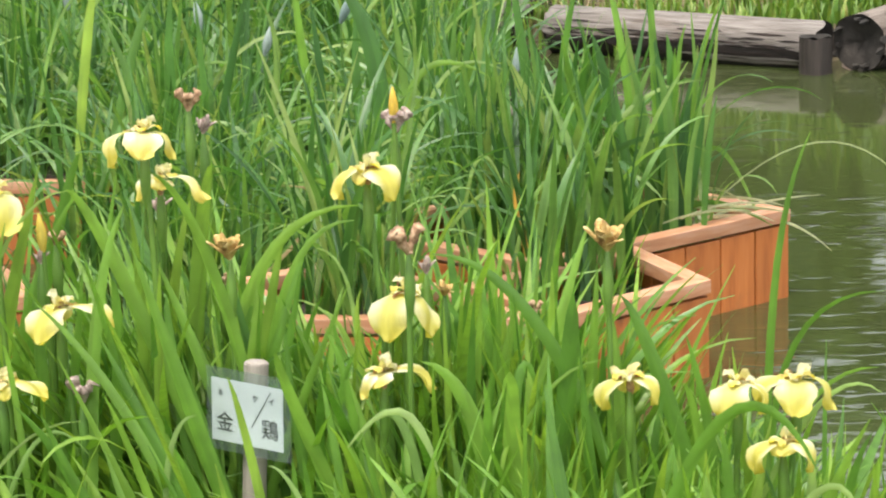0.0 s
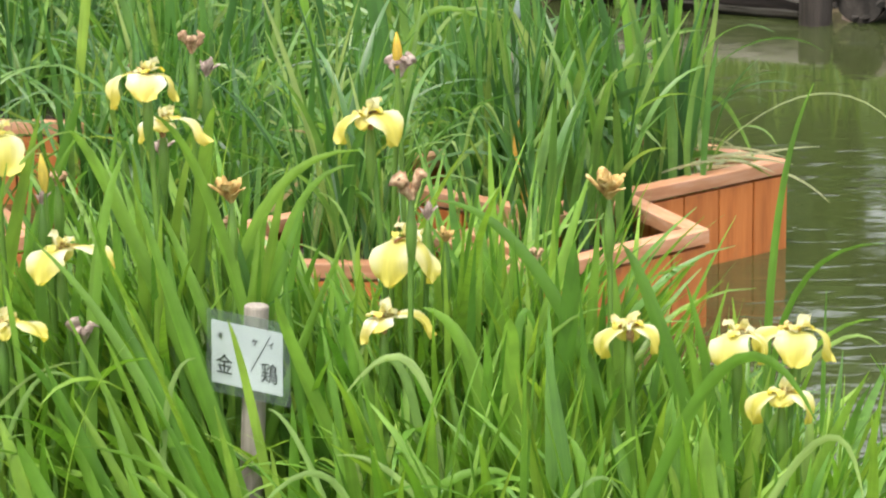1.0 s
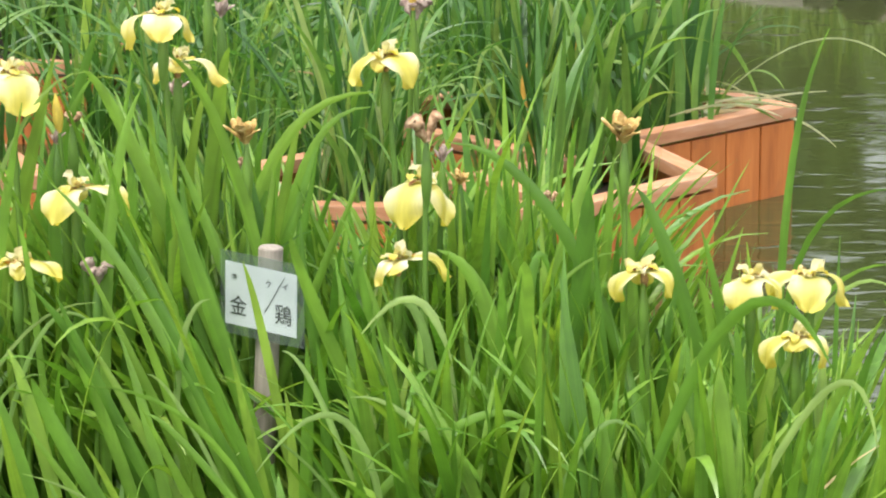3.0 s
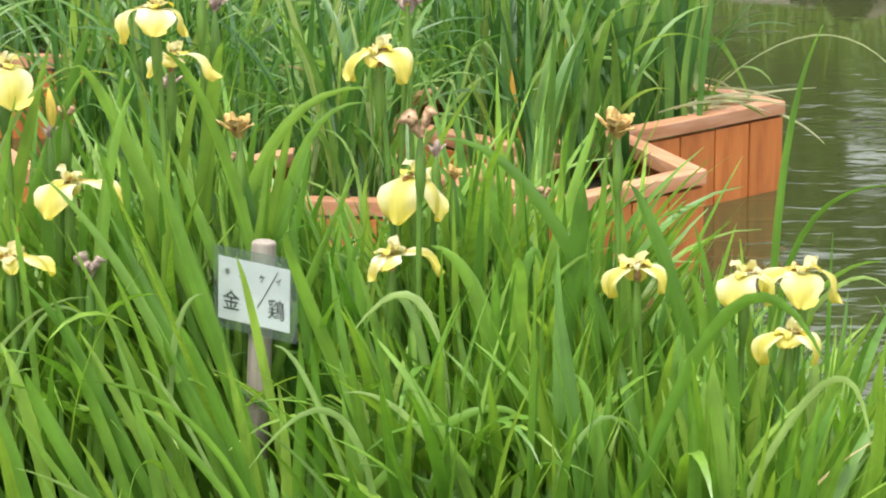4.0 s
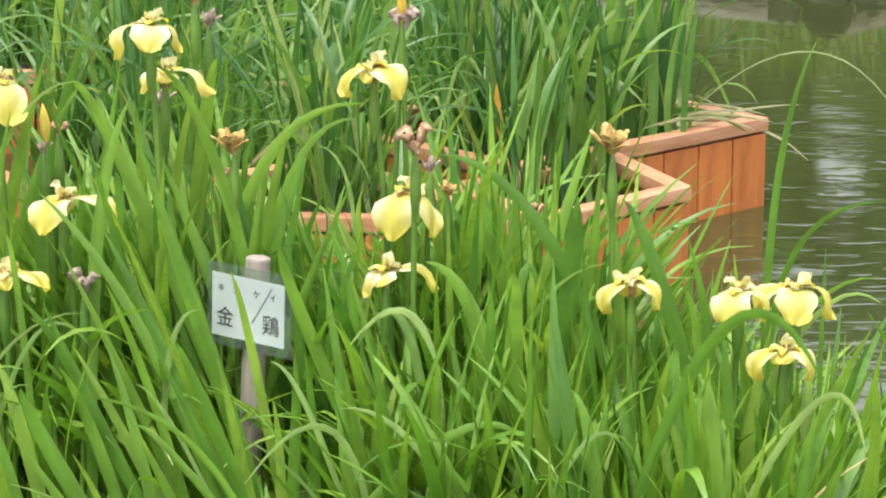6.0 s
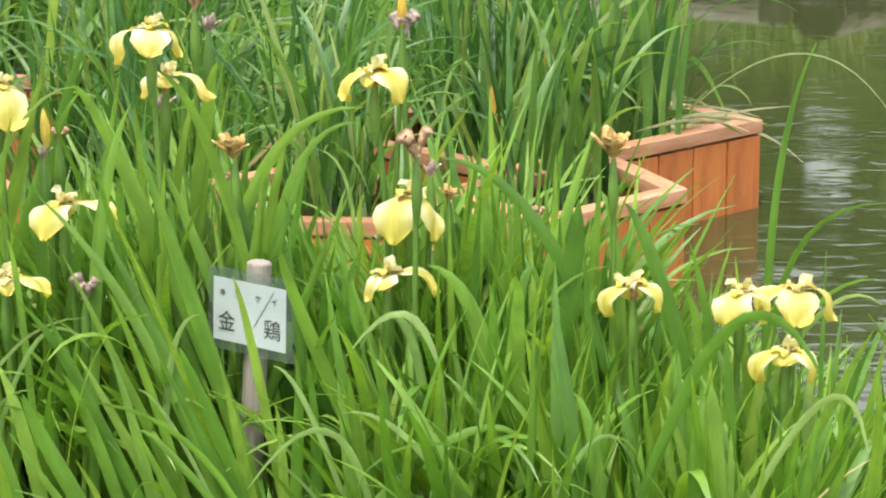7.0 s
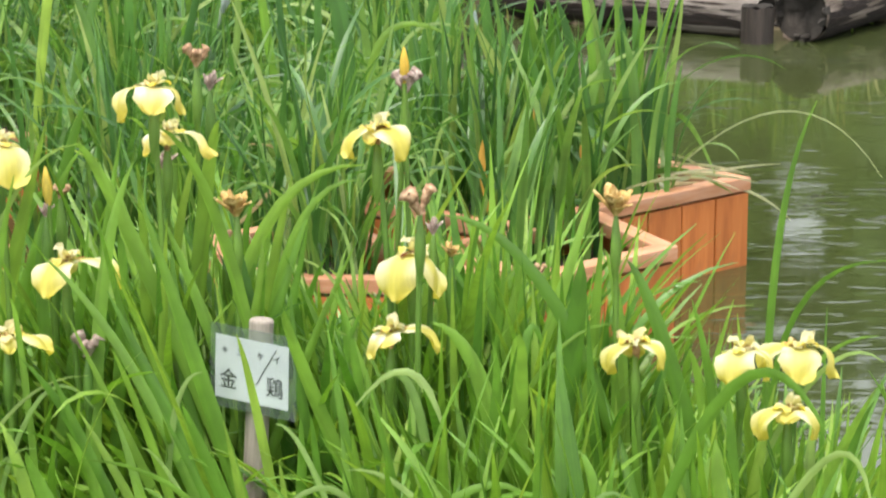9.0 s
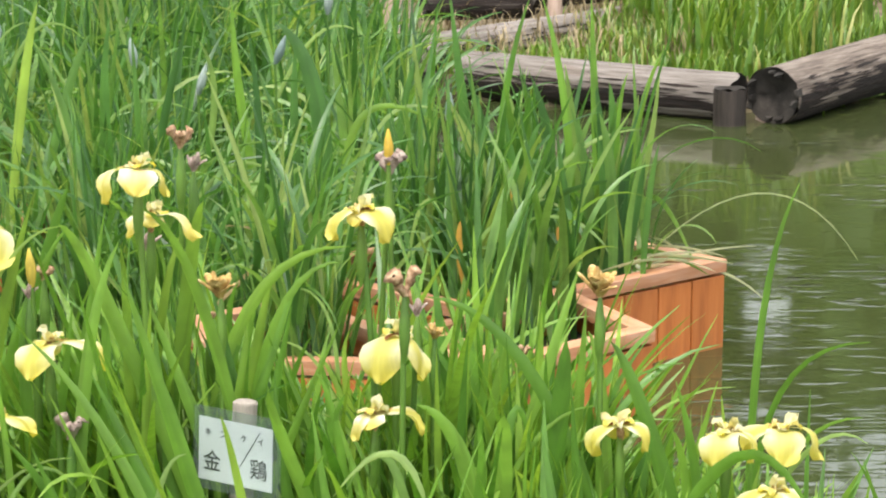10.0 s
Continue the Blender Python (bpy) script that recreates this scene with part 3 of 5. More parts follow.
raft_clump(-0.157, 7.95, [(-0.187, 8.00, -0.231, 0.657, -0.049, 0.457, 0.011),
                           (-0.127, 7.90, 0.035, 0.450, 0.136, 0.464, 0.010, "pale")])
raft_clump(-0.134, 8.60, [(-0.186, 8.50, -0.130, 0.807, -0.306, 0.925, 0.049),
                           (-0.097, 8.60, -0.203, 0.844, 0.128, 0.633, 0.021, "fresh"),
                           (-0.118, 8.70, -0.089, 0.811, 0.179, 0.627, 0.011, "pale")])
raft_clump(-0.138, 9.00, [(-0.204, 9.00, -0.286, 0.453, -0.256, 0.829, 0.029),
                           (-0.071, 9.00, -0.112, 0.453, -0.159, 0.829, 0.026)])
raft_clump(-0.150, 9.60, [(-0.150, 9.60, -0.150, 0.746, 0.231, 0.745, 0.010, "pale")])
raft_clump(0.086, 7.95, [(0.022, 8.00, 0.057, 0.732, 0.155, 0.413, 0.009, "pale"),
                           (0.151, 7.90, 0.188, 0.500, 0.309, 0.498, 0.010, "pale")])
raft_clump(0.053, 9.00, [(0.027, 9.00, 0.012, 0.669, 0.124, 0.830, 0.020),
                           (-0.022, 9.00, 0.002, 0.501, 0.027, 0.781, 0.026),
                           (0.154, 9.00, 0.092, 0.669, 0.075, 0.830, 0.023)])
raft_clump(0.245, 8.30, [(0.229, 8.20, 0.158, 0.376, 0.190, 0.444, 0.018, "turned"),
                           (0.223, 8.40, 0.323, 0.512, 0.665, 0.510, 0.020),
                           (0.283, 8.30, 0.339, 0.399, 0.321, 0.527, 0.021, "turned")])
raft_clump(0.338, 8.54, [(0.320, 8.50, 0.397, 0.630, 0.698, 0.632, 0.014, "pale"),
                           (0.342, 8.50, 0.351, 0.351, 0.155, 0.723, 0.057),
                           (0.308, 8.60, 0.289, 0.300, 0.220, 0.818, 0.022),
                           (0.305, 8.70, 0.282, 0.668, 0.395, 0.978, 0.020, "fresh"),
                           (0.414, 8.40, 0.333, 0.597, 0.411, 0.668, 0.024)])
raft_clump(0.299, 8.90, [(0.299, 8.90, 0.248, 0.369, 0.176, 0.971, 0.037)])
raft_clump(0.511, 8.43, [(0.490, 8.30, 0.454, 0.382, 0.447, 0.398, 0.019, "turned"),
                           (0.520, 8.40, 0.330, 0.446, 0.312, 0.684, 0.030),
                           (0.542, 8.45, 0.499, 0.268, 0.453, 0.638, 0.033),
                           (0.470, 8.50, 0.441, 0.466, 0.571, 0.708, 0.025),
                           (0.533, 8.50, 0.573, 0.466, 0.494, 0.692, 0.027)])
raft_clump(0.594, 8.47, [(0.517, 8.60, 0.515, 0.703, 0.417, 0.989, 0.022, "fresh"),
                           (0.605, 8.40, 0.616, 0.559, 0.563, 0.692, 0.030),
                           (0.582, 8.45, 0.621, 0.273, 0.561, 0.638, 0.038),
                           (0.633, 8.45, 0.612, 0.419, 0.663, 0.607, 0.033),
                           (0.632, 8.45, 0.678, 0.471, 0.695, 0.553, 0.024)])
raft_clump(0.624, 8.54, [(0.571, 8.50, 0.550, 0.392, 0.526, 0.614, 0.036),
                           (0.594, 8.60, 0.573, 0.596, 0.553, 0.989, 0.025, "fresh"),
                           (0.623, 8.60, 0.612, 0.655, 0.656, 0.771, 0.015, "fresh"),
                           (0.645, 8.60, 0.644, 0.628, 0.760, 0.850, 0.018, "fresh"),
                           (0.687, 8.40, 0.689, 0.457, 0.726, 0.607, 0.018)])
raft_clump(0.700, 8.50, [(0.679, 8.40, 0.601, 0.292, 0.700, 0.646, 0.018),
                           (0.722, 8.60, 0.695, 0.463, 0.670, 0.826, 0.015)])
raft_clump(0.316, 8.80, [(0.260, 8.80, 0.327, 0.477, 0.223, 0.740, 0.037),
                           (0.371, 8.80, 0.326, 0.668, 0.450, 0.658, 0.028)])
raft_clump(0.511, 8.63, [(0.442, 8.70, 0.493, 0.531, 0.397, 0.750, 0.034),
                           (0.527, 8.70, 0.535, 0.539, 0.491, 0.783, 0.031),
                           (0.564, 8.50, 0.575, 0.336, 0.513, 0.670, 0.030)])
raft_clump(0.624, 8.59, [(0.583, 8.50, 0.632, 0.594, 0.598, 0.761, 0.033),
                           (0.594, 8.60, 0.727, 0.440, 0.745, 0.796, 0.019),
                           (0.641, 8.65, 0.673, 0.529, 0.693, 0.706, 0.025),
                           (0.677, 8.60, 0.628, 0.331, 0.547, 0.857, 0.036)])


# a faded flower among the planters
faded = thing("iris_plant", (0.160, 8.45, 0.15), "iris in a planter with one faded mauve flower", "plant", "irises in the planters")
leaf_fan(faded, rng, RAFT_BLADES, 6, 0.45, 7.0)

# withered stalks lying on the soil
stalks = thing("dead_stalks", (0.537, 8.55, 0.155), "pale withered iris stalks lying on the wet soil", "plant litter")
litter = random.Random(77)
off_stalks = Vector((0.537, 8.55, 0.155))
BOX_MID = sum((Vector(c) for c in BOX_B), Vector((0, 0))) / 4
for i in range(100):
    a = litter.uniform(0, math.tau)
    d = Vector((math.cos(a), math.sin(a), 0)) * litter.uniform(0.07, 0.17)
    u, q = litter.uniform(-0.12, 0.20), litter.uniform(-0.02, 0.24)
    s = Vector((u * 0.63 - q * 0.3 + 0.10, -u * 0.55 + q * 0.8 + 0.02, 0.006 + 0.075 * litter.random()))
    if not all(in_quad(*(BOX_MID + (e - BOX_MID) / 0.86), BOX_B) for e in ((off_stalks + s + d).xy, (off_stalks + s - d).xy)):
        continue
    me = arc_leaf_mesh(litter.choice((LEAF_DRY, LEAF_DRY, LEAF_BLEACHED, LEAF_PALE)), s - d, s + Vector((0, 0, litter.uniform(0.0, 0.06))), s + d, litter.uniform(0.006, 0.013), litter.uniform(-1, 1), seg=6)
    child("stalk", me, stalks)
rng = random.Random(114)

# pale buds among the far irises
def bud_mesh(material, length, radius):
    v, f, rings, n = [], [], 9, 8
    for j in range(rings):
        s = j / (rings - 1)
        r = radius * (math.sin(math.pi * min(1, s * 0.93 + 0.05)) ** 0.8) * (1 - 0.35 * s) + 0.0006
        for i in range(n):
            a = math.tau * i / n + s * 1.6
            rr = r * (1 + 0.12 * math.cos(3 * a))
            v.append((rr * math.cos(a), rr * math.sin(a), s * length))
    for j in range(rings - 1):
        for i in range(n):
            f.append((j * n + i, j * n + (i + 1) % n, (j + 1) * n + (i + 1) % n, (j + 1) * n + i))
    return mesh_object("bud", v, f, material)


def stem_mesh(base, top, radius, sway=0.0):
    base, top = Vector(base), Vector(top)
    v, f, rings, n = [], [], 9, 7
    for j in range(rings):
        s = j / (rings - 1)
        c = base.lerp(top, s) + Vector((sway * math.sin(s * math.pi), 0, 0))
        r = radius * (1.15 - 0.3 * s)
        v += [(c.x + r * math.cos(math.tau * i / n), c.y + r * math.sin(math.tau * i / n), c.z) for i in range(n)]
    for j in range(rings - 1):
        for i in range(n):
            f.append((j * n + i, j * n + (i + 1) % n, (j + 1) * n + (i + 1) % n, (j + 1) * n + i))
    return mesh_object("stem", v, f, STEM)


child("stem", stem_mesh((0, 0, -0.01), (0, 0, 0.405), 0.005, 0.01), faded)
child("spent_flower", bud_mesh(WILT_MAUVE, 0.05, 0.014), faded, pose(0, 0, 0.39, 0, 12, 0), "shrivelled mauve flower")
BLUE_BUD = bud_mesh(BUD_BLUE, 0.095, 0.016)
for x, y, z, tilt in ((-0.56, 9.5, 0.60, 14), (-0.33, 9.6, 0.68, 20), (-0.17, 9.7, 0.82, 3), (-0.75, 9.5, 0.68, -8), (-0.95, 9.5, 0.33, 2), (0.20, 9.6, 0.50, 4), (-1.2, 9.9, 0.7, -6)):
    ob = thing("iris_plant", (x, y, -0.02), "iris with a closed pale blue bud", "plant", "irises in the planters")
    leaf_fan(ob, rng, RAFT_BLADES, 6, 0.62, 8.0)
    child("stem", stem_mesh((0, 0, 0), (0, 0, z + 0.02), 0.005, 0.006), ob)
    child("bud", BLUE_BUD, ob, pose(0, 0, z, 0, tilt, 0), "closed pale blue flower bud")


# ---- far bank ----
def log_mesh(name, length, r0, r1, seed, material, end_material, knots=0.07, rings=28, n=26, ragged=0.04):
    """A weathered trunk along z with fluted, uneven sides and ragged ends."""
    v, f = [], []
    for j in range(rings):
        s = j / (rings - 1)
        for i in range(n):
            a = math.tau * i / n
            d = Vector((math.cos(a), math.sin(a), 0))
            q = Vector((d.x * 2.2, d.y * 2.2, s * length * 1.2 + seed * 7))
            r = (r0 + (r1 - r0) * s) * (1 + knots * noise.noise(q) + 0.025 * noise.noise((d.x * 8, d.y * 8, s * length * 0.5 + seed)))
            z = s * length + (ragged * (noise.noise((d.x * 3, d.y * 3, seed + j)) + 0.6 * noise.noise((d.x * 9, d.y * 9, seed + j))) if j in (0, rings - 1) else 0)
            v.append((d.x * r, d.y * r, z))
    for j in range(rings - 1):
        for i in range(n):
            f.append((j * n + i, j * n + (i + 1) % n, (j + 1) * n + (i + 1) % n, (j + 1) * n + i))
    return mesh_object(name, v, f, material)


def log_end(r, seed, flip, n=26):
    """The broken face of a trunk: rough rings sunk towards the heart."""
    v, f = [], []
    fr = [0.0, 0.25, 0.5, 0.75, 0.9, 1.0]
    for k, q in enumerate(fr):
        for i in range(n):
            a = math.tau * i / n
            z = 0.010 * noise.noise((q * 3 * math.cos(a), q * 3 * math.sin(a), seed)) + 0.004 * noise.noise((q * 9 * math.cos(a), q * 9 * math.sin(a), seed)) - 0.05 * (1 - q)
            v.append((r * q * math.cos(a), r * q * math.sin(a), -z if flip else z))
    for k in range(len(fr) - 1):
        for i in range(n):
            f.append((k * n + i, k * n + (i + 1) % n, (k + 1) * n + (i + 1) % n, (k + 1) * n + i))
    return mesh_object("end_grain", v, f, LOG_END)


def bark_mesh(length, r0, r1, seed, start, span, frayed=False):
    """Bark still clinging to a trunk, coloured dark enough to hold the underside's shade, from the angle start over
    span: a ragged sheet, or the slivers that feather its edges.
    """
    v, f, n, rings = [], [], 12, 90
    rand = random.Random(seed + 40)

    def strip(s0, s1, low, high, count, proud):
        k = len(v)
        for j in range(count):
            s = s0 + (s1 - s0) * j / (count - 1)
            a0, a1 = low(s), high(s)
            for i in range(n):
                a = a0 + (a1 - a0) * i / (n - 1)
                r = (r0 + (r1 - r0) * s) * (proud + 0.03 * noise.noise((a * 2, s * length * 4, seed)))
                v.append((math.cos(a) * r, math.sin(a) * r, s * length))
        for j in range(count - 1):
            f.extend((k + j * n + i, k + j * n + i + 1, k + (j + 1) * n + i + 1, k + (j + 1) * n + i) for i in range(n - 1))

    def fray(s, q):
        return 0.16 * noise.noise((s * length * 2.2, seed, q)) + 0.06 * noise.noise((s * length * 11, seed, q + 2)) + 0.04 * noise.noise((s * length * 31, seed, q + 4))

    if not frayed:
        strip(0.015, 0.985, lambda s: start + fray(s, 7.5), lambda s: start + span + fray(s, 0.5), rings, 1.025)
        return mesh_object("bark", v, f, BARK_SHADE)
    for edge, out in ((start, -1), (start + span, 1)):
        for _ in range(int(46 * length)):
            s0 = rand.uniform(0.015, 0.9)
            s1 = min(0.985, s0 + rand.uniform(0.05, 0.22) / length)
            a = edge + out * abs(rand.gauss(0, 0.26)) + fray(s0, 0.5)
            half = rand.uniform(0.012, 0.05)
            bow = lambda s, u=s0, w=s1: math.sin(math.pi * (s - u) / (w - u))
            strip(s0, s1, lambda s: a - half * bow(s), lambda s: a + half * bow(s), 7, 1.035)
    return mesh_object("bark_slivers", v, f, BARK_SHADE)


def log_thing(name, a, b, r0, r1, seed, label, material=None):
    a, b = Vector(a), Vector(b)
    q = (b - a).to_track_quat("Z", "Y").to_matrix().to_4x4()
    ob = thing(name, Matrix.Translation(a) @ q, label, "log", "bank edging logs")
    length = (b - a).length
    child("trunk", log_mesh("trunk", length, r0, r1, seed, material or LOG_GREY, LOG_END), ob)
    # bark faces down and forward, where its dark colour stands in for shade
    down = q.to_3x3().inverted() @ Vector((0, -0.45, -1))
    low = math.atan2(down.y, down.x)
    child("bark", bark_mesh(length, r0, r1, seed, low - 1.35, 2.45), ob, None, "dark brown bark on the underside, with the underside's shade in its colour")
    tagged(child("bark_slivers", bark_mesh(length, r0, r1, seed, low - 1.35, 2.45, True), ob), "dark slivers that soften the edge of the bark and its painted shade", kind="stuff")
    child("end_grain", log_end(r0 * 0.985, seed, True), ob, pose(0, 0, 0.004), "dark rotten broken end")
    child("end_grain", log_end(r1 * 0.985, seed + 3, False), ob, pose(0, 0, length - 0.004), "dark rotten broken end")
    return ob


log_thing("log", (1.51, 12.84, 0.085), (0.42, 13.48, 0.10), 0.108, 0.100, 1, "long weathered grey log lying along the water's edge")
cut_log = log_thing("log", (1.635, 12.72, 0.115), (2.42, 13.85, 0.14), 0.12, 0.12, 2, "thick weathered log with a dark rotten cut end", LOG_BROWN)
def splinters(log, radius, count, seed):
    """Jagged slivers of dark wood standing out of the broken end of a log."""
    r = random.Random(seed)
    for i in range(count):
        v, f = [], []
        a = math.tau * (i + r.uniform(-0.4, 0.4)) / count
        d, side = Vector((math.cos(a), math.sin(a), 0)), Vector((-math.sin(a), math.cos(a), 0))
        c = d * radius * r.uniform(0.78, 1.0)
        w, h, t = r.uniform(0.008, 0.02), r.uniform(0.015, 0.06), 0.008
        k = len(v)
        for g, z in ((1.0, 0.03), (0.75, -h * 0.55), (0.12, -h)):
            v += [c + side * (q * w * g) + d * (e * t * g) + Vector((0, 0, z)) for q, e in ((-1, -1), (1, -1), (1, 1), (-1, 1))]
        for j in (0, 4):
            f += [(k + j + q, k + j + (q + 1) % 4, k + j + 4 + (q + 1) % 4, k + j + 4 + q) for q in range(4)]
        f.append((k + 11, k + 10, k + 9, k + 8))
        child("splinter", mesh_object("splinter", v, f, LOG_END, False), log, None, "dark jagged splinter of the broken end")


splinters(cut_log, 0.118, 9, 4)
log_thing("log", (0.20, 13.55, 0.17), (1.35, 14.7, 0.20), 0.085, 0.075, 3, "pale split log lying on the bank")
log_thing("log", (0.30, 13.60, 0.12), (-1.6, 13.9, 0.14), 0.11, 0.10, 4, "weathered grey log behind the irises")
log_thing("log", (0.25, 14.35, 0.30), (0.75, 14.45, 0.30), 0.075, 0.075, 5, "dark damp log on the bank", LOG_DARK)
log_thing("log", (0.72, 14.5, 0.33), (1.35, 14.9, 0.34), 0.07, 0.07, 6, "dark damp log on the bank", LOG_DARK)


def round_post(x, y, foot, top, radius, seed, material, label):
    ob = thing("wooden_post", (x, y, foot), label, "post", "posts on the bank")
    child("shaft", log_mesh("shaft", top - foot, radius * 1.02, radius, seed, material, LOG_END, rings=10, n=18, ragged=0.008), ob)
    child("end_grain", log_end(radius * 0.97, seed, False, 18), ob, pose(0, 0, top - foot + 0.004))


round_post(1.455, 12.69, -0.3, 0.148, 0.066, 8, LOG_DARK, "short dark stake driven in before the log")
round_post(0.12, 13.70, -0.1, 0.55, 0.07, 9, POST_PINK, "upright pinkish barkless wooden post")
round_post(0.86, 14.40, 0.0, 0.50, 0.035, 10, POST_PINK, "thin upright wooden post on the bank")
round_post(-0.62, 13.60, -0.1, 0.34, 0.06, 11, POST_PINK, "upright pinkish barkless wooden post")


def tuft_field(name, material, count, place, height, width, seed, label, droop=(0.2, 1.3)):
    """Many grass blades in one mesh."""
    r = random.Random(seed)
    v, f = [], []
    for _ in range(count):
        x, y, z = place(r)
        h, a, bend, w = height * r.uniform(0.45, 1.15), r.uniform(0, math.tau), r.uniform(*droop), width * r.uniform(0.6, 1.3)
        d, side = Vector((math.cos(a), math.sin(a), 0)), Vector((-math.sin(a), math.cos(a), 0))
        p, k = Vector((x, y, z)), len(v)
        for j in range(5):
            s = j / 4
            ang = 0.1 + bend * s * s
            hw = w * (1 - s ** 2) / 2 + 0.0004
            v += [p - side * hw, p + side * hw]
            p = p + (d * math.sin(ang) + Vector((0, 0, math.cos(ang)))) * (h / 4)
        f += [(k + 2 * j, k + 2 * j + 1, k + 2 * j + 3, k + 2 * j + 2) for j in range(4)]
    ob = new(name, mesh_object(name, v, f, material))
    return tagged(ob, label, "grass", kind="stuff")


def clump_centres(count, seed, keep):
    r = random.Random(seed)
    out = []
    while len(out) < count:
        x, y = r.uniform(-2.6, 3.6), r.uniform(13.1, 16.4)
        if bank_height(x, y - 0.12) > 0 and keep(x, y):
            out.append((x, y, r.uniform(0.5, 1.3), r.uniform(0.04, 0.11)))
    return out


TALL = clump_centres(150, 41, lambda x, y: not (0.0 < x < 1.15 and y < 15.2) and y > 13.55 - 0.5 * (x - 0.6))
WEEDS = clump_centres(170, 42, lambda x, y: y < 14.6 and not (0.1 < x < 1.0 and y > 13.6))


def bank_tufts(r):
    x, y, k, spread = r.choice(TALL)
    x, y = x + r.gauss(0, spread), y + r.gauss(0, spread)
    return x, y, max(0.0, bank_height(x, y)) - 0.01 - (1 - min(1.0, k)) * 0.10


def weed_spots(r):
    x, y, k, spread = r.choice(WEEDS)
    x, y = x + r.gauss(0, spread), y + r.gauss(0, spread)
    return x, y, max(0.0, bank_height(x, y)) - 0.01


def straw_spots(r):
    x, y = r.uniform(0.0, 1.5), r.uniform(13.4, 15.2)
    return x, y, bank_height(x, y) + 0.005


tuft_field("bank_grass", GRASS, 6000, bank_tufts, 0.46, 0.021, 31, "long green and yellowing grass on the far bank", (0.3, 2.2))
tuft_field("bank_weeds", GRASS, 5000, weed_spots, 0.14, 0.015, 34, "short green weeds along the logs of the bank", (0.4, 2.0))
tuft_field("bank_straw", STRAW, 1100, straw_spots, 0.18, 0.008, 32, "pale dead straw strewn over the bank", (1.3, 2.2))


# woodland out of view, added to darken and tint the water's reflections
def wood_spots(r):
    a = r.uniform(0.15, math.pi - 0.15)
    d = 30 + 8 * r.random()
    z = 0.2 + 19.0 * r.random() ** 0.8 * (0.8 + 0.35 * noise.noise((a * 6, 0.5, 0.5)))
    x, y = d * math.cos(a), 8 + d * math.sin(a)
    k = x / y + 0.004 * noise.noise((0.3, z * 0.4, 0.7))
    # crowns cut low on this side, so the nearer water mirrors sky
    if k > 0.09:
        z = min(z * 0.62, 7.5 + 0.8 * r.random())
    if 0.120 < k < 0.148 and 5.5 < z < 7.8:  # left open so the water mirrors a bright strip of sky
        z = 5.0 * r.random() if r.random() < 0.6 else 7.8 + 0.8 * r.random()
    return x, y, z


tuft_field("far_woods", WOODS, 20000, wood_spots, 1.3, 0.9, 33, "unseen dark green woodland belt added for the pond to mirror", (0.5, 2.4))


# ---- irises on the near bank ----
FRONT_BLADES = blade_set(LEAF, 60, 0.021, 21, 0.12)
BROAD_FRONT = blade_set(LEAF, 40, 0.027, 23, 0.04)
DRY_BLADES = blade_set(LEAF_DRY, 6, 0.010, 22, 0.5)
BANK = 0.09
bank_group = "irises on the bank"


def bank_plant(x, y, label="bright green sword-leaved iris clump on the bank"):
    return thing("iris_plant", (x, y, BANK), label, "plant", bank_group)


def bed_height(x, y):
    """How high the leaves grow: up to sight lines from the camera's eye, so the tips fit its view; lower towards the
    open side.
    """
    k = x / y
    slope = 0.222 if k < -0.09 else 0.222 + 0.20 * (k + 0.09) if k < -0.03 else 0.234 + 0.12 * (k + 0.03) if k < 0.08 else 0.258
    if abs(x + 0.31) < 0.24 and y < 5.1:
        slope = 0.31
    return max(0.22, 1.95 - BANK - y * slope)


def bed_sway(x):
    """The lean of the bed's leaves, in degrees: to the left on that side, outwards over the water on the other."""
    return -16 if x < -0.4 else -4 if x > 0.2 and x < 0.45 else 12 if x >= 0.45 else -4 - 20 * (0.2 - x) / 1.0


def iris_clump(x, y, leaves):
    """One iris clump on the bank: its long leaves one by one, and short ones round the foot."""
    ob = bank_plant(x, y)
    o = Vector((x, y, BANK))
    for foot, dy, bx, bz, tx, tz, width, *kind in leaves:
        me = arc_leaf_mesh(LEAF_PALE if "pale" in kind else LEAF, Vector((foot, dy, BANK - 0.02)) - o, Vector((bx, dy, bz)) - o,
                           Vector((tx, dy + rng.uniform(-0.05, 0.03), tz)) - o, width, rng.uniform(-0.45, 0.45), "blunt" in kind)
        child("leaf", me, ob)
    leaf_fan(ob, rng, BROAD_FRONT, 3, bed_height(x, y) * rng.uniform(0.65, 0.9), 6.0, DRY_BLADES, 0.2, bed_sway(x))


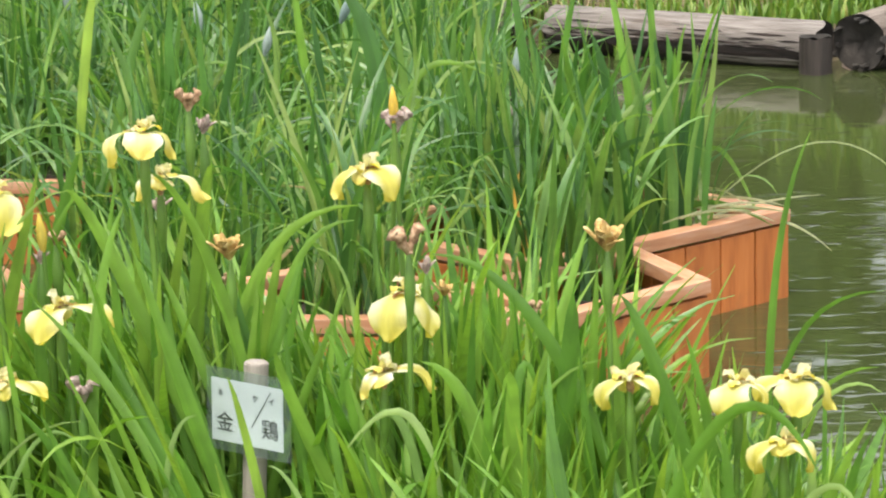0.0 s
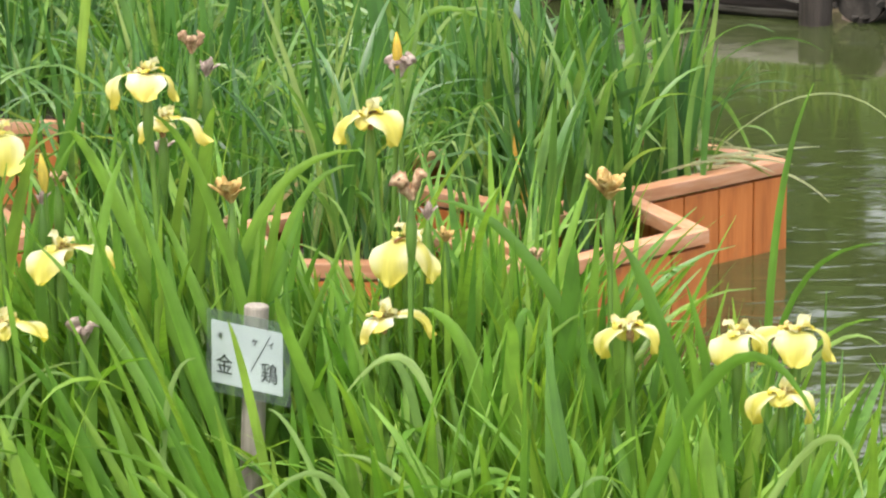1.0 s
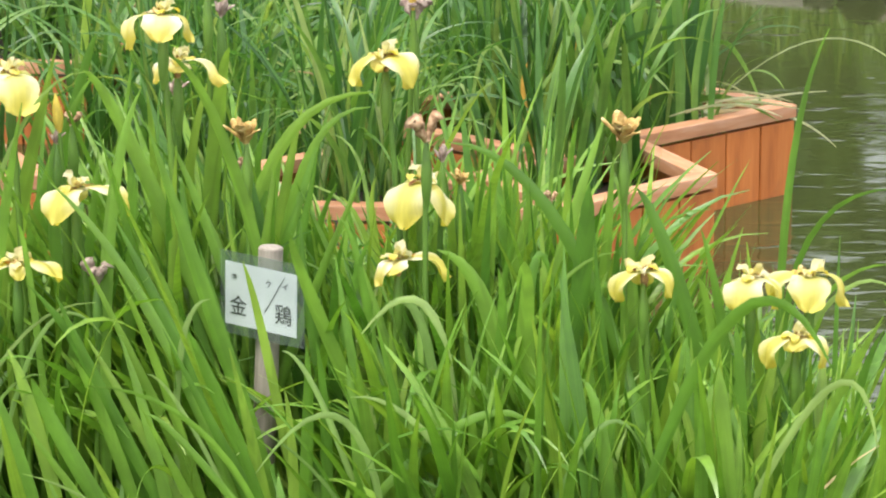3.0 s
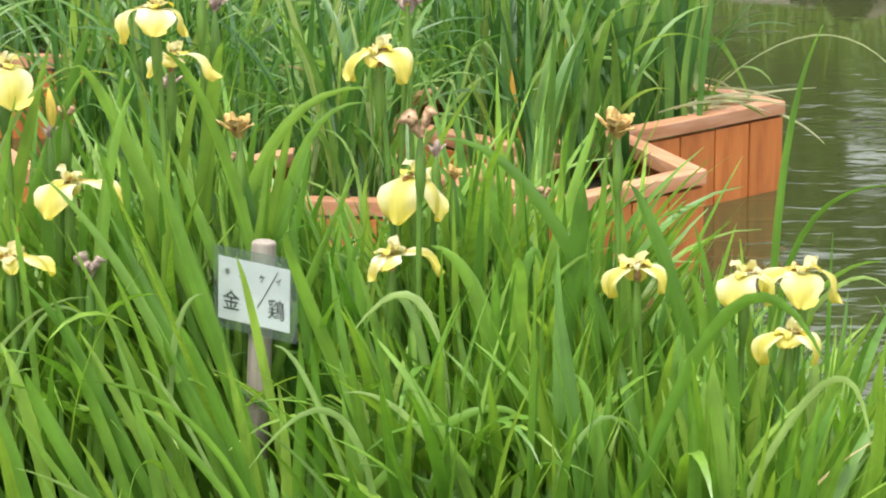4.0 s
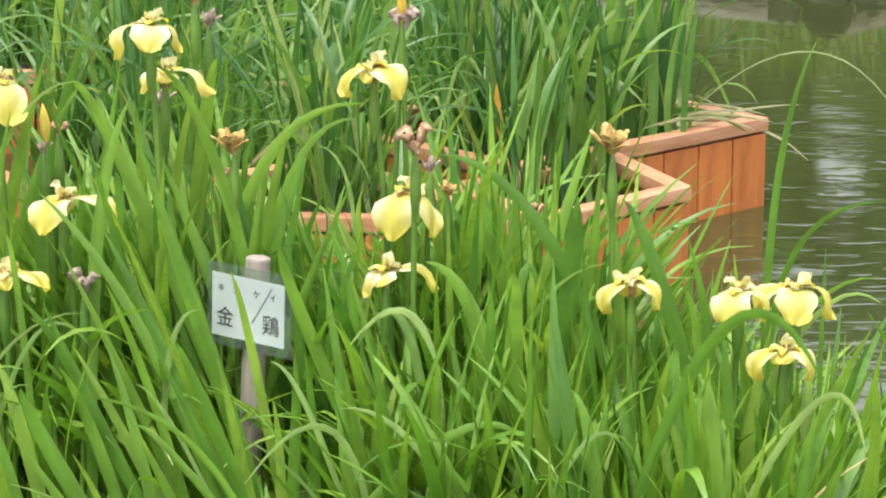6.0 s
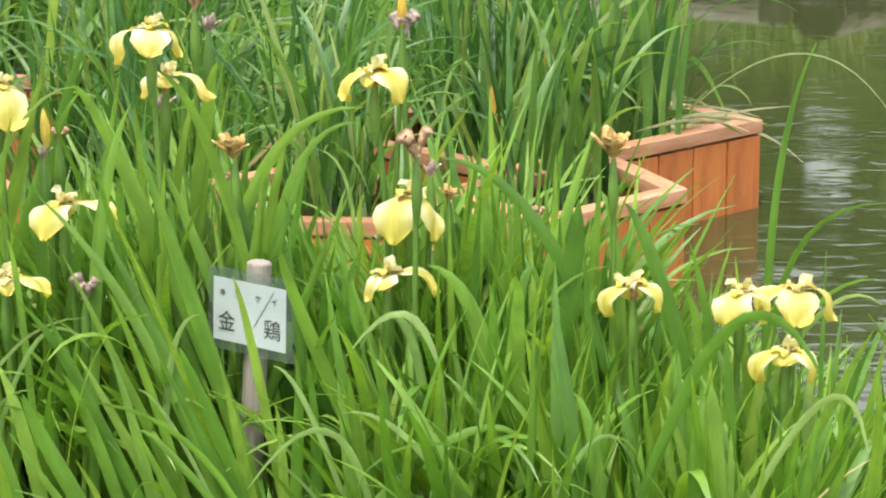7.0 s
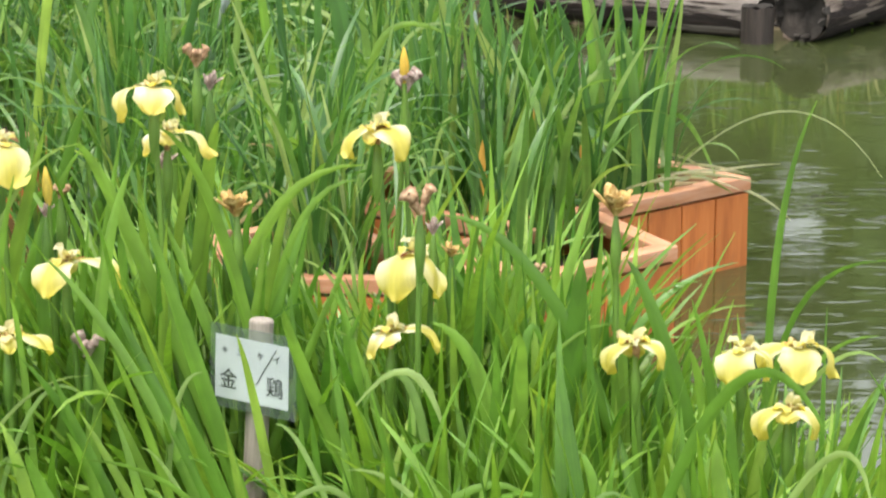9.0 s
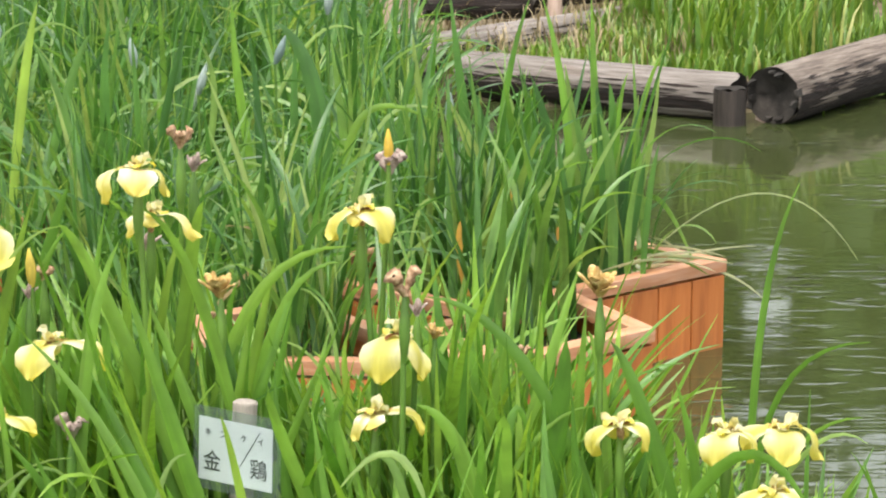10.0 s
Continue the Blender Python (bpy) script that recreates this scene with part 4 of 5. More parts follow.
def petal_mesh(name, material, length, width, rise, fall, seed, claw=0.35, ruffle=0.08, nu=9, nv=6, bend=1.0, reach=1.0, base=0.22):
    """A petal from the origin along +x: a narrow claw, then a broad rounded blade that bends down."""
    r = random.Random(seed)
    ph = r.uniform(0, 6)
    v, f, along, across = [], [], [], []
    x = z = 0.0
    for i in range(nu):
        s = i / (nu - 1)
        a = rise + (fall - rise) * min(1.0, s * reach) ** bend
        if i:
            x += math.cos(a) * length / (nu - 1)
            z += math.sin(a) * length / (nu - 1)
        k = max(0.0, (s - claw * 0.6) / (1 - claw * 0.6))
        half = width / 2 * (base + (1 - base) * math.sin(min(1.0, k * 1.9) * math.pi / 2))
        if s > 0.55:
            half *= (1 - 0.58 * ((s - 0.55) / 0.45) ** 1.3) * (1.0 if s < 0.9 else math.sqrt(max(0.12, 1 - ((s - 0.9) / 0.105) ** 2)))
        for j in range(nv):
            q = j / (nv - 1) * 2 - 1
            wav = ruffle * length * k * math.sin(q * 4 + s * 7 + ph) * abs(q)
            cup = -0.09 * half * q * q * (1.2 - s)
            edge = 1 + k * (0.14 * math.sin(s * 12 + ph * 2 + (2.1 if q > 0 else 0)) + 0.06 * math.sin(s * 27 + ph * 5 - (1.3 if q > 0 else 0)))
            frill = -0.035 * length * max(0.0, s - 0.9) * 10 * abs(math.sin(q * 3.5 + ph * 3)) * (1 - q * q)
            along.append(s)
            across.append(abs(q))
            v.append((x - math.sin(a) * (wav + cup) + math.cos(a) * frill, half * q * edge, z + math.cos(a) * (wav + cup) + math.sin(a) * frill))
    for i in range(nu - 1):
        for j in range(nv - 1):
            k = i * nv + j
            f.append((k, k + 1, k + nv + 1, k + nv))
    me = mesh_object(name, v, f, material)
    for key, values in (("along", along), ("across", across)):
        me.attributes.new(key, "FLOAT", "POINT").data.foreach_set("value", values)
    return me


STANDARDS = [petal_mesh("standard", PETAL_CREAM, 0.034, 0.022, 1.15, 0.1, i + 20, 0.2, 0.30, 8, 6) for i in range(4)]
STYLES = [petal_mesh("style_arm", PETAL_CREAM, 0.034, 0.021, 0.8, -0.7, i + 30, 0.1, 0.16, 7, 5) for i in range(3)]
STYLES_YELLOW = [petal_mesh("style_arm", PETAL, 0.034, 0.021, 0.8, -0.7, i + 30, 0.1, 0.16, 7, 5) for i in range(3)]
ANTHER = petal_mesh("anther", WILT_GOLD, 0.022, 0.008, 0.30, -1.2, 43, 0.2, 0.3, 7, 4, 1.5)
SHEATH = bud_mesh(STEM, 0.120, 0.0105)
SHEATH.name = "sheath"


def flower_head(plant, m, falls, size, pale):
    """The open flower as one part of its plant: its falls one by one (direction, length, width, how soon and how far they droop, cream or not), standards and style arms."""
    tube = child("flower", bud_mesh(WILT, 0.038, 0.0075), plant, m @ pose(0, 0, -0.03) @ Matrix.Diagonal((size, size, size, 1)), "open yellow iris flower")
    for turn, length, width, soon, droop, cream in falls:
        tip = pose(0, 0, 0, rng.uniform(-10, 10), rng.uniform(-5, 5), 0)
        me = petal_mesh("fall", PETAL_PALE if cream else PETAL, length, width, 0.35, -droop, rng.randrange(99), 0.05 if soon < 1.25 else 0.25, 0.12, 12, 9, soon, 1.25, base=0.72 if soon < 1.25 else 0.42)
        child("fall", me, tube, pose(0, 0, 0.03, 0, 0, turn) @ tip)
        heart = petal_mesh("signal", SIGNAL, length * 0.30, 0.014, 0.35, -droop, 40, 0.2, 0.0, 8, 4, soon, 0.375)
        child("signal", heart, tube, pose(0, 0, 0.0328, 0, 0, turn) @ tip)
        child("standard", rng.choice(STANDARDS), tube, pose(0, 0, 0.03, 0, 0, turn + 60) @ pose(0, 0, 0, rng.uniform(-25, 25), rng.uniform(-30, 25), 0))
        child("style_arm", rng.choice(STYLES if turn % 2 else STYLES_YELLOW), tube, pose(0, 0, 0.034, 0, 0, turn + rng.uniform(-10, 10)) @ pose(0, 0, 0, 0, rng.uniform(-12, 6), 0))
    child("anther", ANTHER, tube, pose(0, 0, 0.034, 0, 0, rng.uniform(180, 360)) @ pose(0, 0, 0, 0, -40, 0), "curled brown withered tip")
    return tube


def flowering_iris(x, y, z, falls, size=1.0, pale=False):
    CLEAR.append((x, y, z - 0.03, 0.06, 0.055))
    ob = bank_plant(x, y, "iris in bloom with a soft yellow flower" if not pale else "iris in bloom with a fading cream and yellow flower")
    tip = z - BANK
    child("stem", stem_mesh((rng.uniform(-0.04, 0.04), 0.02, -0.02), (0, 0, tip - 0.02), 0.006, rng.uniform(-0.02, 0.02)), ob)
    child("sheath", SHEATH, ob, pose(0, 0, tip - 0.125), "green sheath under the flower")
    flower_head(ob, pose(0, 0, tip, rng.uniform(-6, 4), rng.uniform(-5, 5), 0), falls, size, pale)
    leaf_fan(ob, rng, FRONT_BLADES, 4, min(bed_height(x, y), z * 0.8), 7.0, DRY_BLADES)


def spent_mesh(material, seed, cup, lobes=()):
    """A shrivelled flower: crumpled knobs on a short neck, or an upright ragged cup."""
    r = random.Random(seed)
    v, f = [], []
    count = 13 if cup else len(lobes)
    for k in range(count):
        a = math.tau * k / count + r.uniform(-0.3, 0.3) if cup else radians(lobes[k])
        d = Vector((math.cos(a), math.sin(a), 0))
        th, curl = (r.uniform(0.1, 0.7), r.uniform(-0.8, 1.3)) if cup else (r.uniform(0.4, 0.7), r.uniform(0.0, 0.4))
        p, base, n, rings = Vector((0, 0, 0)), len(v), 7, 9
        size = r.uniform(0.6, 1.0) if cup else r.uniform(0.8, 1.2)
        for j in range(rings):
            s = j / (rings - 1)
            ang = th + curl * s * s
            t = d * math.sin(ang) + Vector((0, 0, math.cos(ang)))
            side = Vector((-d.y, d.x, 0))
            up = t.cross(side)
            if cup:
                ra, rb = 0.0026 + 0.0048 * math.sin(s * 2.9), 0.0017
            else:
                ra = rb = 0.0046 + 0.0062 * s ** 2
            if j == rings - 1:
                ra, rb = ra * 0.2, rb * 0.2
                p = p - t * 0.002
            for i in range(n):
                q = math.tau * i / n
                w = 1 + 1.1 * noise.noise((math.cos(q) * 1.6 + seed * 3.1, math.sin(q) * 1.6 + s * 7, k * 2.7))
                v.append(p + (side * (math.cos(q) * ra) + up * (math.sin(q) * rb)) * w * size)
            p = p + t * (0.0052 * size)
        for j in range(rings - 1):
            for i in range(n):
                f.append((base + j * n + i, base + j * n + (i + 1) % n, base + (j + 1) * n + (i + 1) % n, base + (j + 1) * n + i))
    return mesh_object("spent_flower", v, f, material)


SPENT = {"gold": [spent_mesh(WILT_GOLD, i, True) for i in range(3)],
         "brown": [spent_mesh(WILT, i + 10, False, (5 + 20 * i, 185 - 15 * i, 265)) for i in range(3)],
         "mauve": [spent_mesh(WILT_MAUVE, i + 20, i % 2 == 0, (20, 150, 260, 300)) for i in range(4)]}
SPENT_WORDS = {"gold": "golden-brown", "brown": "brown", "mauve": "dull mauve"}


def spent_iris(x, y, z, size, tint):
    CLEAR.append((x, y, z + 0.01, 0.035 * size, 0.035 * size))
    ob = bank_plant(x, y, "iris stem with a withered %s flower" % SPENT_WORDS[tint])
    tip = z - BANK - 0.01
    child("stem", stem_mesh((rng.uniform(-0.04, 0.04), 0.02, -0.02), (0, 0, tip - 0.015), 0.0055, rng.uniform(-0.015, 0.015)), ob)
    child("sheath", SHEATH, ob, pose(0, 0, tip - 0.112), "green sheath under the flower")
    child("spent_flower", rng.choice(SPENT[tint]), ob, pose(0, 0, tip, rng.uniform(-12, 12), rng.uniform(-12, 12), rng.uniform(-25, 25)) @ Matrix.Diagonal((size, size, size, 1)), "withered flower")
    leaf_fan(ob, rng, FRONT_BLADES, 5, min(bed_height(x, y), z * 0.85), 7.0, DRY_BLADES)


YELLOW_BUD = bud_mesh(BUD_YELLOW, 0.06, 0.009)


def budding_iris(x, y, z, size):
    ob = bank_plant(x, y, "iris stem with a pointed yellow bud")
    tip = z - BANK - 0.03
    child("stem", stem_mesh((0.01, 0.02, -0.02), (0, 0, tip), 0.005, 0.008), ob)
    child("bud", YELLOW_BUD, ob, pose(0, 0, tip, 0, rng.uniform(-8, 8), 0) @ Matrix.Diagonal((size, size, size, 1)), "pointed yellow flower bud")
    leaf_fan(ob, rng, FRONT_BLADES, 5, min(bed_height(x, y), z * 0.8), 6.0, DRY_BLADES)


flowering_iris(-0.470, 5.12, 1.088, [(205, 0.106, 0.044, 1.7, 1.50, False), (-84, 0.080, 0.064, 1.2, 1.35, True), (-4, 0.080, 0.044, 1.5, 1.60, False)], 1.00, True)
flowering_iris(-0.454, 5.20, 0.996, [(205, 0.064, 0.044, 1.3, 1.40, True), (-16, 0.102, 0.048, 1.9, 1.00, True), (-80, 0.040, 0.044, 1.2, 1.00, True)], 1.00, True)
flowering_iris(-0.104, 5.10, 1.024, [(210, 0.088, 0.048, 1.5, 1.50, False), (-42, 0.090, 0.066, 1.2, 1.45, False), (-110, 0.045, 0.032, 1.2, 1.00, True)], 1.00)
flowering_iris(-0.046, 5.07, 0.822, [(-132, 0.104, 0.092, 0.7, 1.50, False), (-27, 0.100, 0.066, 0.8, 1.50, False), (90, 0.060, 0.050, 1.2, 1.40, False)], 1.00)
flowering_iris(-0.083, 5.00, 0.706, [(215, 0.066, 0.040, 1.3, 1.60, True), (-12, 0.104, 0.046, 2.2, 0.90, False), (-110, 0.045, 0.050, 1.2, 1.00, True)], 1.00, True)
flowering_iris(0.317, 5.00, 0.686, [(208, 0.086, 0.044, 1.4, 1.50, False), (-30, 0.080, 0.048, 1.4, 1.50, False), (90, 0.060, 0.050, 1.2, 1.40, False)], 1.00)
flowering_iris(0.494, 5.02, 0.668, [(-118, 0.084, 0.070, 1.0, 1.40, False), (-25, 0.088, 0.042, 1.5, 1.60, False), (100, 0.060, 0.050, 1.2, 1.30, False)], 1.00)
flowering_iris(0.594, 5.06, 0.663, [(194, 0.092, 0.052, 1.7, 1.20, False), (-92, 0.086, 0.066, 1.0, 1.40, False), (-20, 0.094, 0.048, 1.7, 1.50, False)], 1.05)
flowering_iris(0.562, 4.95, 0.588, [(208, 0.090, 0.046, 1.4, 1.60, False), (-30, 0.088, 0.048, 1.4, 1.60, False), (-100, 0.040, 0.050, 1.2, 1.00, False)], 1.00)
flowering_iris(-0.612, 5.05, 0.812, [(-122, 0.092, 0.074, 1.0, 1.40, False), (-16, 0.120, 0.044, 2.4, 1.20, False), (100, 0.060, 0.050, 1.2, 1.40, False)], 1.00)
flowering_iris(-0.705, 5.00, 0.700, [(-16, 0.094, 0.056, 2.0, 0.90, False), (-75, 0.045, 0.032, 1.2, 1.20, False), (180, 0.070, 0.040, 1.5, 1.40, False)], 0.95)
flowering_iris(-0.721, 5.10, 0.996, [(-62, 0.104, 0.080, 1.1, 1.40, False), (-135, 0.080, 0.060, 1.2, 1.40, False), (80, 0.070, 0.050, 1.3, 1.30, False)], 1.00)
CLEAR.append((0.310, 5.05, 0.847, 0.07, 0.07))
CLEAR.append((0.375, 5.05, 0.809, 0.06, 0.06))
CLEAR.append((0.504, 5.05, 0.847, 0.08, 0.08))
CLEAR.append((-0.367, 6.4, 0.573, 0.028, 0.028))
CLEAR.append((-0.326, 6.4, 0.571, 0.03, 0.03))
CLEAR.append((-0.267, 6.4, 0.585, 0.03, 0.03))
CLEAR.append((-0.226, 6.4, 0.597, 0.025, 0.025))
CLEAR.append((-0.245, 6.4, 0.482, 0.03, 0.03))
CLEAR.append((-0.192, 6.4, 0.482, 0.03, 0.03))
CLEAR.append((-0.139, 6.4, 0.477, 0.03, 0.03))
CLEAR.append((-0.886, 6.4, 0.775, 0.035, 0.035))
spent_iris(-0.335, 5.12, 0.884, 1.45, "gold")
spent_iris(-0.036, 4.96, 0.922, 1.2, "brown")
spent_iris(0.286, 5.05, 0.900, 1.6, "gold")
spent_iris(-0.058, 5.15, 1.087, 1, "mauve")
spent_iris(-0.575, 5.00, 0.677, 1, "mauve")
spent_iris(-0.011, 5.12, 0.851, 0.8, "mauve")
spent_iris(0.018, 5.12, 0.814, 0.8, "gold")
spent_iris(-0.360, 5.28, 0.804, 0.5, "brown")
spent_iris(-0.462, 5.25, 0.935, 1, "mauve")
spent_iris(0.170, 5.20, 0.763, 0.55, "brown")
spent_iris(-0.387, 5.30, 1.064, 0.9, "mauve")
spent_iris(-0.653, 5.15, 0.875, 0.7, "mauve")
spent_iris(-0.406, 5.25, 1.115, 0.9, "brown")
spent_iris(-0.633, 5.20, 0.899, 0.6, "brown")
budding_iris(-0.059, 5.14, 1.123, 1)
budding_iris(-0.648, 5.15, 0.916, 1.1)
# clumps of the bed; each leaf: foot across and away, bend and tip across and up, width
iris_clump(-0.863, 4.97, [(-0.890, 4.93, -0.772, 0.657, -0.568, 0.656, 0.006, "pale"),
                           (-0.909, 5.05, -0.768, 1.009, -0.589, 1.006, 0.008, "pale"),
                           (-0.836, 4.85, -0.763, 0.568, -0.643, 0.563, 0.006, "pale"),
                           (-0.817, 5.05, -0.766, 0.620, -0.687, 0.966, 0.023)])
iris_clump(-0.786, 4.90, [(-0.786, 4.90, -0.682, 0.793, -0.555, 0.605, 0.007, "pale")])
iris_clump(-0.820, 5.18, [(-0.836, 5.15, -0.751, 0.674, -0.642, 1.042, 0.030),
                           (-0.803, 5.20, -0.728, 0.810, -0.594, 0.975, 0.020)])
iris_clump(-0.847, 5.30, [(-0.847, 5.30, -0.618, 1.029, -0.597, 1.027, 0.021)])
iris_clump(-0.723, 5.12, [(-0.723, 5.12, -0.607, 0.566, -0.578, 0.867, 0.021)])
iris_clump(-0.674, 5.25, [(-0.674, 5.25, -0.595, 0.632, -0.535, 0.995, 0.020)])
iris_clump(-0.580, 4.81, [(-0.586, 4.80, -0.697, 0.507, -0.726, 0.552, 0.022),
                           (-0.574, 4.82, -0.658, 0.541, -0.700, 0.602, 0.022)])
iris_clump(-0.596, 4.97, [(-0.631, 4.95, -0.675, 0.781, -0.692, 0.780, 0.011),
                           (-0.561, 5.00, -0.591, 0.815, -0.493, 0.992, 0.023)])
iris_clump(-0.542, 5.15, [(-0.576, 5.10, -0.503, 0.855, -0.530, 0.852, 0.021),
                           (-0.546, 5.15, -0.723, 0.794, -0.637, 0.908, 0.022),
                           (-0.503, 5.20, -0.480, 0.778, -0.502, 0.956, 0.020)])
iris_clump(-0.450, 5.20, [(-0.472, 5.20, -0.332, 0.521, -0.197, 0.926, 0.022),
                           (-0.455, 5.25, -0.399, 0.984, -0.367, 1.018, 0.029),
                           (-0.475, 5.28, -0.480, 0.780, -0.405, 0.959, 0.020),
                           (-0.411, 5.10, -0.276, 0.533, -0.138, 0.831, 0.018),
                           (-0.438, 5.15, -0.283, 0.756, -0.296, 0.821, 0.018)])
iris_clump(-0.415, 4.82, [(-0.427, 4.78, -0.512, 0.365, -0.570, 0.475, 0.014),
                           (-0.393, 4.80, -0.656, 0.520, -0.654, 0.570, 0.026),
                           (-0.410, 4.80, -0.507, 0.247, -0.674, 0.514, 0.019),
                           (-0.432, 4.85, -0.547, 0.520, -0.597, 0.593, 0.019),
                           (-0.414, 4.85, -0.452, 0.408, -0.528, 0.621, 0.019)])
iris_clump(-0.438, 4.94, [(-0.444, 4.92, -0.527, 0.541, -0.670, 0.696, 0.021),
                           (-0.433, 4.95, -0.475, 0.653, -0.385, 0.656, 0.011, "pale")])
iris_clump(-0.384, 5.19, [(-0.410, 5.18, -0.260, 0.612, -0.219, 0.853, 0.020),
                           (-0.444, 5.21, -0.357, 0.675, -0.287, 0.846, 0.022),
                           (-0.364, 5.22, -0.423, 0.952, -0.122, 0.943, 0.023),
                           (-0.371, 5.24, -0.305, 0.703, -0.246, 0.918, 0.022),
                           (-0.332, 5.12, -0.444, 0.664, -0.444, 0.818, 0.023)])
iris_clump(-0.299, 4.78, [(-0.313, 4.72, -0.477, 0.388, -0.661, 0.442, 0.007, "pale"),
                           (-0.280, 4.78, -0.381, 0.313, -0.483, 0.538, 0.018),
                           (-0.334, 4.80, 0.053, 0.662, 0.158, 0.451, 0.014),
                           (-0.269, 4.82, -0.231, 0.385, -0.260, 0.544, 0.017)])
iris_clump(-0.302, 4.88, [(-0.340, 4.88, -0.553, 0.494, -0.624, 0.687, 0.019),
                           (-0.323, 4.88, -0.483, 0.444, -0.582, 0.603, 0.017),
                           (-0.257, 4.88, -0.217, 0.469, -0.227, 0.602, 0.020),
                           (-0.261, 4.88, -0.285, 0.301, -0.348, 0.602, 0.022),
                           (-0.331, 4.90, -0.462, 0.573, -0.526, 0.712, 0.016)])
iris_clump(-0.265, 4.94, [(-0.313, 4.95, -0.397, 0.306, -0.605, 0.756, 0.019),
                           (-0.278, 4.95, -0.445, 0.671, -0.639, 0.845, 0.018),
                           (-0.264, 4.98, -0.460, 0.680, -0.501, 0.765, 0.021),
                           (-0.243, 4.85, -0.426, 0.554, -0.476, 0.566, 0.006, "pale"),
                           (-0.229, 4.95, -0.413, 0.532, -0.539, 0.784, 0.024)])
iris_clump(-0.329, 5.22, [(-0.344, 5.20, -0.309, 0.800, -0.279, 0.839, 0.018),
                           (-0.331, 5.22, -0.254, 0.694, -0.186, 0.795, 0.015),
                           (-0.314, 5.24, -0.332, 0.919, -0.131, 0.919, 0.016)])
iris_clump(-0.200, 4.80, [(-0.224, 4.75, -0.295, 0.560, -0.568, 0.558, 0.011),
                           (-0.228, 4.80, -0.283, 0.330, -0.364, 0.569, 0.017),
                           (-0.147, 4.85, -0.250, 0.191, -0.451, 0.639, 0.023)])
iris_clump(-0.190, 4.91, [(-0.195, 4.88, -0.389, 0.555, -0.414, 0.621, 0.022),
                           (-0.212, 4.90, -0.182, 0.425, -0.212, 0.606, 0.019),
                           (-0.210, 4.93, -0.299, 0.640, -0.329, 0.728, 0.015),
                           (-0.219, 5.00, -0.377, 0.586, -0.489, 0.938, 0.027),
                           (-0.116, 4.82, -0.133, 0.405, -0.162, 0.572, 0.025)])
iris_clump(-0.221, 5.12, [(-0.247, 5.08, -0.178, 0.644, -0.130, 0.730, 0.016),
                           (-0.218, 5.12, -0.549, 0.999, -0.597, 1.004, 0.025),
                           (-0.210, 5.12, -0.339, 0.987, -0.462, 1.027, 0.021),
                           (-0.221, 5.12, -0.347, 0.421, -0.419, 0.712, 0.020),
                           (-0.207, 5.16, -0.316, 0.522, -0.466, 0.887, 0.027)])
iris_clump(-0.187, 5.22, [(-0.200, 5.20, -0.199, 0.701, -0.154, 0.799, 0.013),
                           (-0.221, 5.30, -0.374, 0.787, -0.310, 0.871, 0.017),
                           (-0.139, 5.15, -0.143, 0.738, -0.174, 0.762, 0.013)])
iris_clump(-0.180, 5.40, [(-0.155, 5.40, -0.060, 0.742, -0.263, 0.735, 0.007, "pale"),
                           (-0.206, 5.40, -0.074, 0.808, -0.207, 0.826, 0.007, "pale")])
iris_clump(-0.082, 4.74, [(-0.112, 4.72, -0.429, 0.534, -0.470, 0.524, 0.012),
                           (-0.082, 4.74, -0.094, 0.729, -0.300, 0.437, 0.011, "pale"),
                           (-0.052, 4.75, -0.138, 0.421, -0.309, 0.505, 0.006, "pale")])
iris_clump(-0.059, 4.88, [(-0.066, 4.85, -0.205, 0.597, -0.265, 0.592, 0.009, "pale"),
                           (-0.089, 4.90, -0.107, 0.491, -0.083, 0.577, 0.019),
                           (-0.065, 4.90, 0.120, 0.550, 0.079, 0.726, 0.024),
                           (-0.067, 4.95, -0.145, 0.451, -0.185, 0.722, 0.018),
                           (-0.008, 4.80, 0.253, 0.626, 0.319, 0.448, 0.007)])
iris_clump(-0.099, 5.08, [(-0.105, 5.00, -0.112, 0.296, -0.124, 0.645, 0.018),
                           (-0.116, 5.05, -0.108, 0.672, -0.179, 0.766, 0.016),
                           (-0.109, 5.10, -0.242, 0.491, -0.247, 0.755, 0.020),
                           (-0.081, 5.12, -0.034, 0.635, 0.005, 0.720, 0.018),
                           (-0.082, 5.12, -0.058, 0.579, -0.084, 0.730, 0.016)])
iris_clump(-0.037, 5.17, [(-0.065, 5.12, -0.034, 0.698, -0.193, 0.690, 0.008, "pale"),
                           (-0.034, 5.18, -0.100, 0.720, -0.184, 0.770, 0.012),
                           (-0.013, 5.20, 0.029, 0.622, 0.085, 0.832, 0.017)])
iris_clump(-0.070, 5.25, [(-0.070, 5.25, -0.030, 0.680, -0.009, 0.788, 0.017)])
iris_clump(-0.010, 4.89, [(0.031, 4.84, 0.054, 0.460, 0.026, 0.547, 0.017),
                           (-0.049, 4.85, 0.029, 0.381, 0.022, 0.554, 0.019),
                           (0.006, 4.90, 0.049, 0.874, -0.150, 0.592, 0.014, "pale"),
                           (-0.039, 4.92, -0.045, 0.305, -0.053, 0.609, 0.021),
                           (0.002, 4.93, -0.008, 0.841, -0.129, 0.593, 0.014, "pale")])
iris_clump(-0.013, 4.97, [(-0.038, 4.95, -0.082, 0.349, -0.095, 0.620, 0.022),
                           (-0.050, 4.95, 0.023, 0.513, -0.020, 0.611, 0.019),
                           (0.019, 4.98, -0.265, 0.722, -0.254, 0.755, 0.024),
                           (0.016, 4.99, 0.086, 0.701, 0.274, 0.720, 0.009)])
